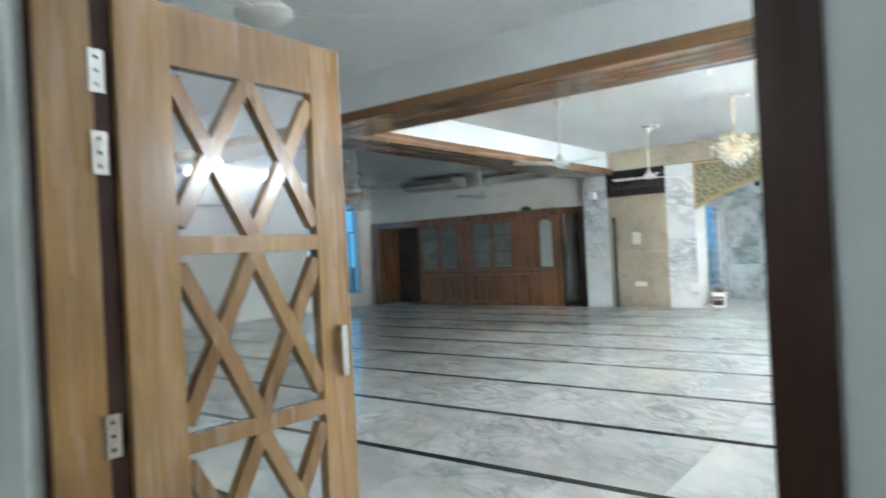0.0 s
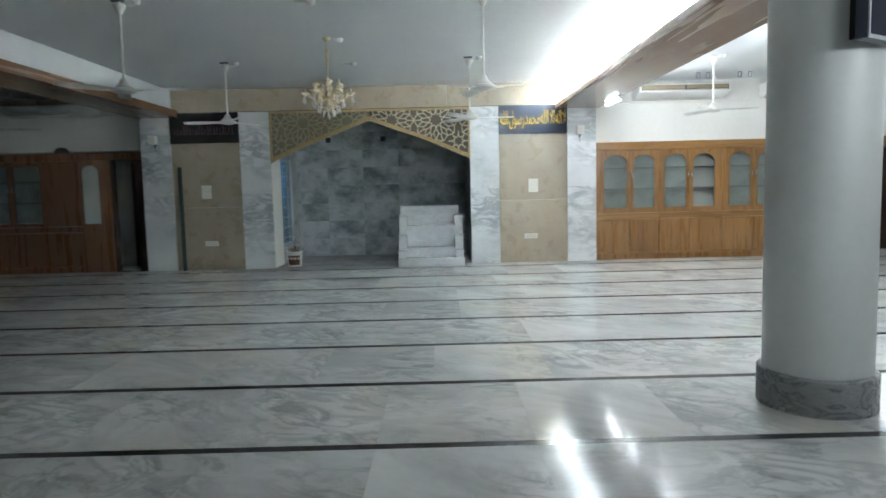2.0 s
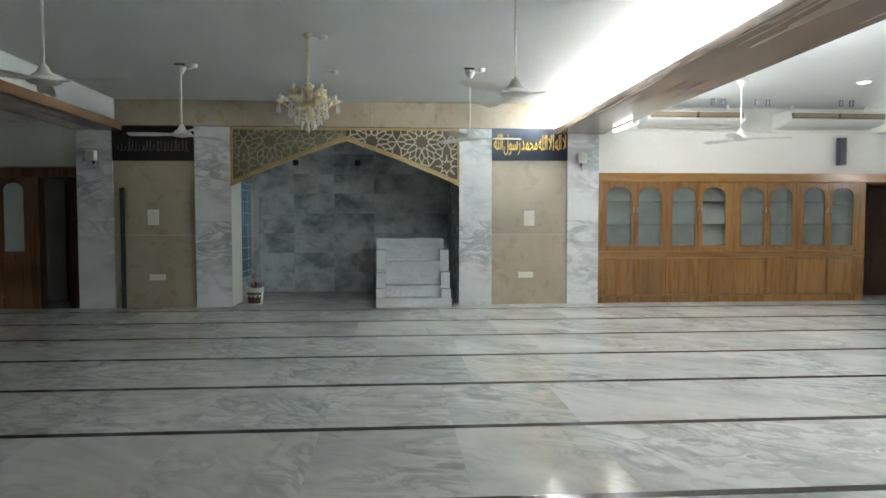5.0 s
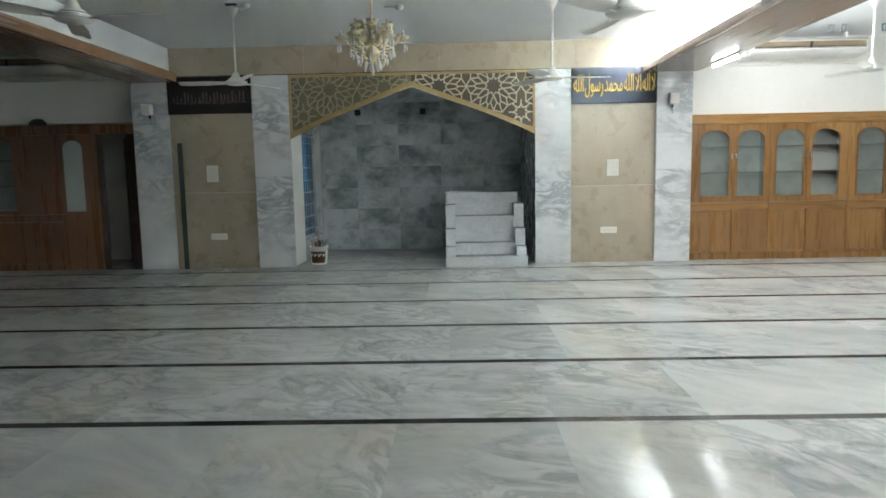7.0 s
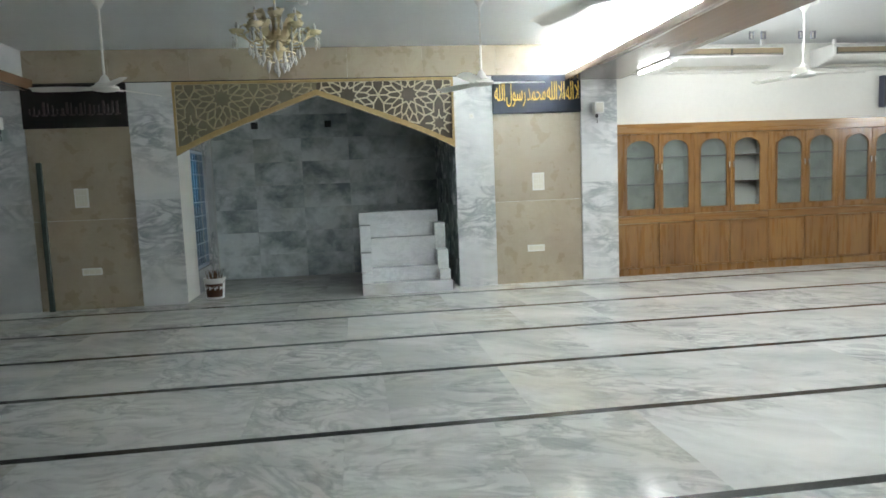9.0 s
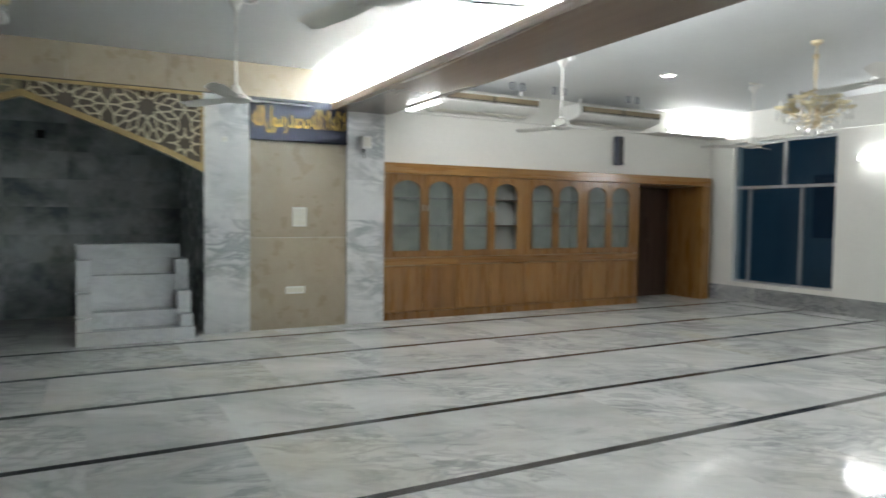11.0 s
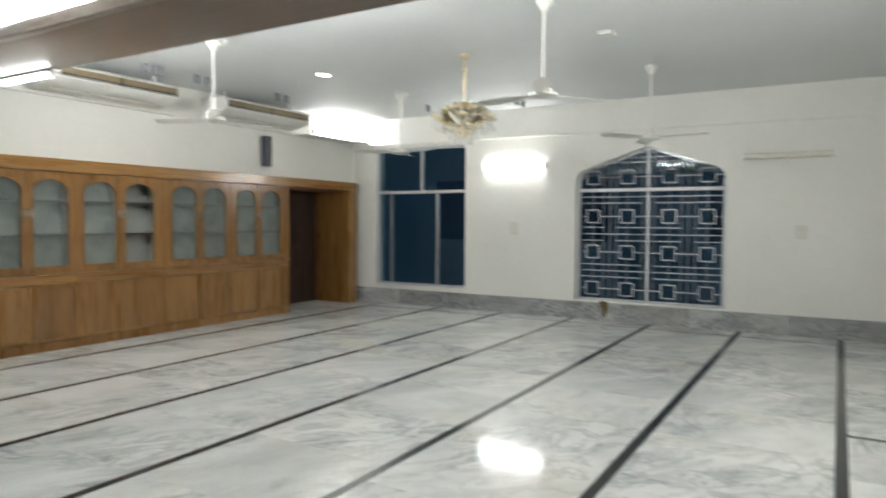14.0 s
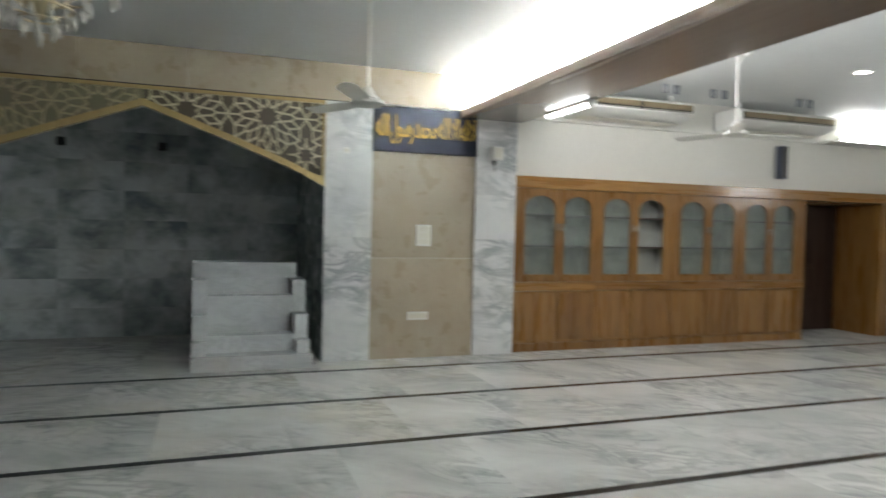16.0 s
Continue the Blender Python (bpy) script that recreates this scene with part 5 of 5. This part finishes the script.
tv.rotation_euler = (0, 0, radians(32))
part("casing", boxed(-0.24, 0.24, -0.07, -0.005, 0, 0.74, 0.006), M_SPKB, tv)
part("screen", boxed(-0.222, 0.222, -0.075, -0.069, 0.02, 0.72), M_SCREEN, tv, "dark glossy screen")
part("rim", plate(rect(-0.24, 0.24, 0.0, 0.74), [rect(-0.222, 0.222, 0.02, 0.72)], 0.008, facing_south(0, -0.078, 0)), M_ALU, tv, "pale thin rim")
part("bracket", boxed(-0.05, 0.05, -0.006, 0.12, 0.04, 0.6), M_BLACK, tv)

# paint bucket with dry stalks
bk = thing("bucket", "white plastic bucket with brown print and dry stalks", "bucket", (-3.42, 14.30, 0))
part("pail", lathe(bmesh.new(), [(0, 0.0), (0.115, 0.0), (0.12, 0.01), (0.142, 0.26), (0.152, 0.265), (0.152, 0.29), (0.138, 0.29), (0.13, 0.24), (0, 0.23)], 32), M_WHITEP, bk, "", True)
bm = bmesh.new()
for i in range(11):
    a0, a1 = -2.55 + i * 0.18, -2.55 + (i + 1) * 0.18
    for z0, z1 in ((0.03, 0.13 + 0.02 * (i % 3)), (0.165 + 0.01 * (i % 2), 0.215)):
        r0, r1 = 0.1225 + z0 * 0.085, 0.1225 + z1 * 0.085
        bm.faces.new([bm.verts.new((r * math.cos(a), r * math.sin(a), z)) for r, a, z in ((r0, a0, z0), (r0, a1, z0), (r1, a1, z1), (r1, a0, z1))])
bmesh.ops.solidify(bm, geom=bm.faces[:], thickness=0.003)
part("print", bm, M_RUST, bk, "brown printed label")
part("bail", tube_path(bmesh.new(), [(0.15 * math.cos(a), 0.15 * math.sin(a) - 0.03, 0.262 - 0.08 * math.sin(i * math.pi / 8)) for i, a in enumerate([-math.pi + k * math.pi / 8 for k in range(9)])], 0.003), M_CHROME, bk, "wire handle")
rs = random.Random(3)
bm = bmesh.new()
for k in range(46):
    a, r = rs.uniform(0, 6.28), rs.uniform(0, 0.1)
    x, y = r * math.cos(a), r * math.sin(a)
    rod(bm, (x, y, 0.23), (x * 1.5 + rs.uniform(-0.02, 0.02), y * 1.5, 0.23 + rs.uniform(0.1, 0.19)), 0.005, 5, 0.002)
part("stalks", bm, M_SOIL, bk, "brown dry stalks")

# dark glass sheet leaning in the corner of the panel
ps = thing("leaning_sheet", "narrow dark glass sheet standing against the beige panel", "glass sheet", (-5.43, YQ - 0.03, 0))
part("sheet", boxed(-0.03, 0.03, -0.015, 0.03, 0.0, 1.95, 0.003), M_GREEN, ps)

# rag on the window sill
cl = thing("rag", "olive-brown rag hanging from the grilled window sill", "rag", (XE - 0.03, 9.33, 0.30))
bm = bmesh.new()
grid = [[bm.verts.new((-0.012 - 0.012 * math.sin(6 * u + 9 * v), -0.07 * (1 - 0.75 * v) + 0.14 * u * (1 - 0.75 * v) - 0.02 * v, -0.24 * v)) for u in [i / 7 for i in range(8)]] for v in [j / 9 for j in range(10)]]
for r0, r1 in zip(grid, grid[1:]):
    for i in range(7):
        bm.faces.new((r0[i], r0[i + 1], r1[i + 1], r1[i]))
bmesh.ops.solidify(bm, geom=bm.faces[:], thickness=0.006)
part("cloth", bm, M_CLOTH, cl, "", True)
for v, name in ((2.556, "niche_hole"),):
    for x in (-1.79, -3.0):
        h = thing("wall_socket", "small square black opening in the niche marble", "socket", (x, NY - 0.012, v))
        part("recess", boxed(-0.055, 0.055, -0.006, 0.01, -0.055, 0.055, 0.002), M_BLACK, h)

# ---- cladding and floor pieces ----
wall_n = bpy.data.objects["wall_north"]
wall_q = bpy.data.objects["wall_niche"]
for x0, x1 in PILASTERS:
    for z0, z1 in ((0, 1.42), (1.422, HEAD - 0.002)):
        part("slab", boxed(x0, x1, YQ, YQ + 0.028, z0, z1, 0.002), M_CLAD, wall_n)
for x0, x1, top in ((-5.578, -4.292, 2.38), (0.567, 1.848, 2.415)):
    for z0, z1 in ((0, 1.183), (1.186, top)):
        part("tile", boxed(x0, x1, YQ + 0.025, YQ + 0.058, z0, z1, 0.002), M_BEIGE, wall_n)
    part("tile", boxed(x0, x1, YQ + 0.03, YQ + 0.058, top, HEAD - 0.002), M_BEIGE, wall_n)
n = 7
for k in range(n):
    a, b = -5.53 + k * (7.19 / n), -5.53 + (k + 1) * (7.19 / n)
    part("tile", boxed(a + 0.001, b - 0.001, YQ + 0.002, YQ + 0.028, HEAD + 0.01, CEIL - 0.002, 0.002), M_BEIGE, wall_n)
part("ledge", boxed(-5.53, 1.66, YQ - 0.004, YQ + 0.03, HEAD, HEAD + 0.009), M_STRIP, wall_n, "thin dark line under the tile band")
for i in range(5):
    for j in range(8):
        u0, u1 = NX0 + i * 0.79 - 0.115, NX0 + (i + 1) * 0.79 - 0.115
        u0, u1 = max(u0, NX0 + 0.002), min(u1, NX1 - 0.002)
        z0, z1 = j * 0.39 - 0.005, min((j + 1) * 0.39 - 0.005, 3.1)
        part("tile", boxed(u0 + 0.001, u1 - 0.001, NY, NY + 0.018, max(z0, 0) + 0.001, z1 - 0.001, 0.002), M_NICHE, wall_q)
for j in range(8):
    for k in range(3):
        y0, y1 = 13.975 + k * 0.76, min(13.975 + (k + 1) * 0.76, NY)
        part("tile", boxed(NX1 - 0.002, NX1 + 0.014, y0 + 0.001, y1 - 0.001, max(j * 0.39 - 0.005, 0) + 0.001, min((j + 1) * 0.39 - 0.006, 3.1)), M_NICHE, wall_q)
ww = bpy.data.objects["wall_east"]
k = 0
y = YS + 0.02
while y < 14.2:
    step = 1.27
    part("skirting_slab", boxed(XE - 0.018, XE - 0.0, y, min(y + step - 0.003, 14.2), 0, 0.272, 0.002), M_SKIRT, ww)
    y += step
ws = bpy.data.objects["wall_south_east"]
for k in range(5):
    part("skirting_slab", boxed(XV + 0.2 + k * 1.26, XV + 0.2 + (k + 1) * 1.26 - 0.003, YS, YS + 0.018, 0, 0.272, 0.002), M_SKIRT, ws)

# floor slabs between the prayer-row lines
LW = 0.075
SLAB = 0.915
lines = [ROW0 - ROW * k for k in range(11)]
slab_mesh = mesh_of("slab", boxed(-SLAB / 2 + 0.0003, SLAB / 2 - 0.0003, -(ROW - LW) / 2, (ROW - LW) / 2, -0.02, 0.0), M_FLOOR)
strip_mesh = mesh_of("line_strip", boxed(-1.83, 1.83, -LW / 2 + 0.0005, LW / 2 - 0.0005, -0.02, 0.0005), M_STRIP)
count = 0
pl = random.Random(11)
for r, (ya, yb) in enumerate(zip(lines, lines[1:])):
    yc = (ya + yb) / 2
    shift = pl.choice((0.0, 0.31, 0.6))
    x = XW - shift + SLAB / 2
    while x - SLAB / 2 < XE:
        if not (x > XV + 0.9 and yc < YS - 0.6):
            ob = new("slab", slab_mesh)
            ob.location = (x, yc, 0)
            ob.parent = floor
        x += SLAB
for ya in lines:
    x = XW + 1.83
    while x - 1.83 < XE:
        if not (x > XV + 1.9 and ya < YS):
            ob = new("line_strip", strip_mesh)
            ob.location = (x, ya, 0)
            ob.parent = floor
        x += 3.66
north_slab = mesh_of("slab", boxed(-SLAB / 2 + 0.0003, SLAB / 2 - 0.0003, 0, 2.70, -0.02, 0.0), M_FLOOR)
for k in range(25):
    ob = new("slab", north_slab)
    ob.location = (XW + SLAB / 2 + k * SLAB, ROW0 + LW / 2, 0)
    ob.parent = floor
part("line_strip", boxed(8.66, 8.69, 6.22, 13.46, 0.0006, 0.0014), M_STRIP, floor)
part("line_strip", boxed(4.52, 4.58, YS, 6.14, 0.0006, 0.0014), M_STRIP, floor)
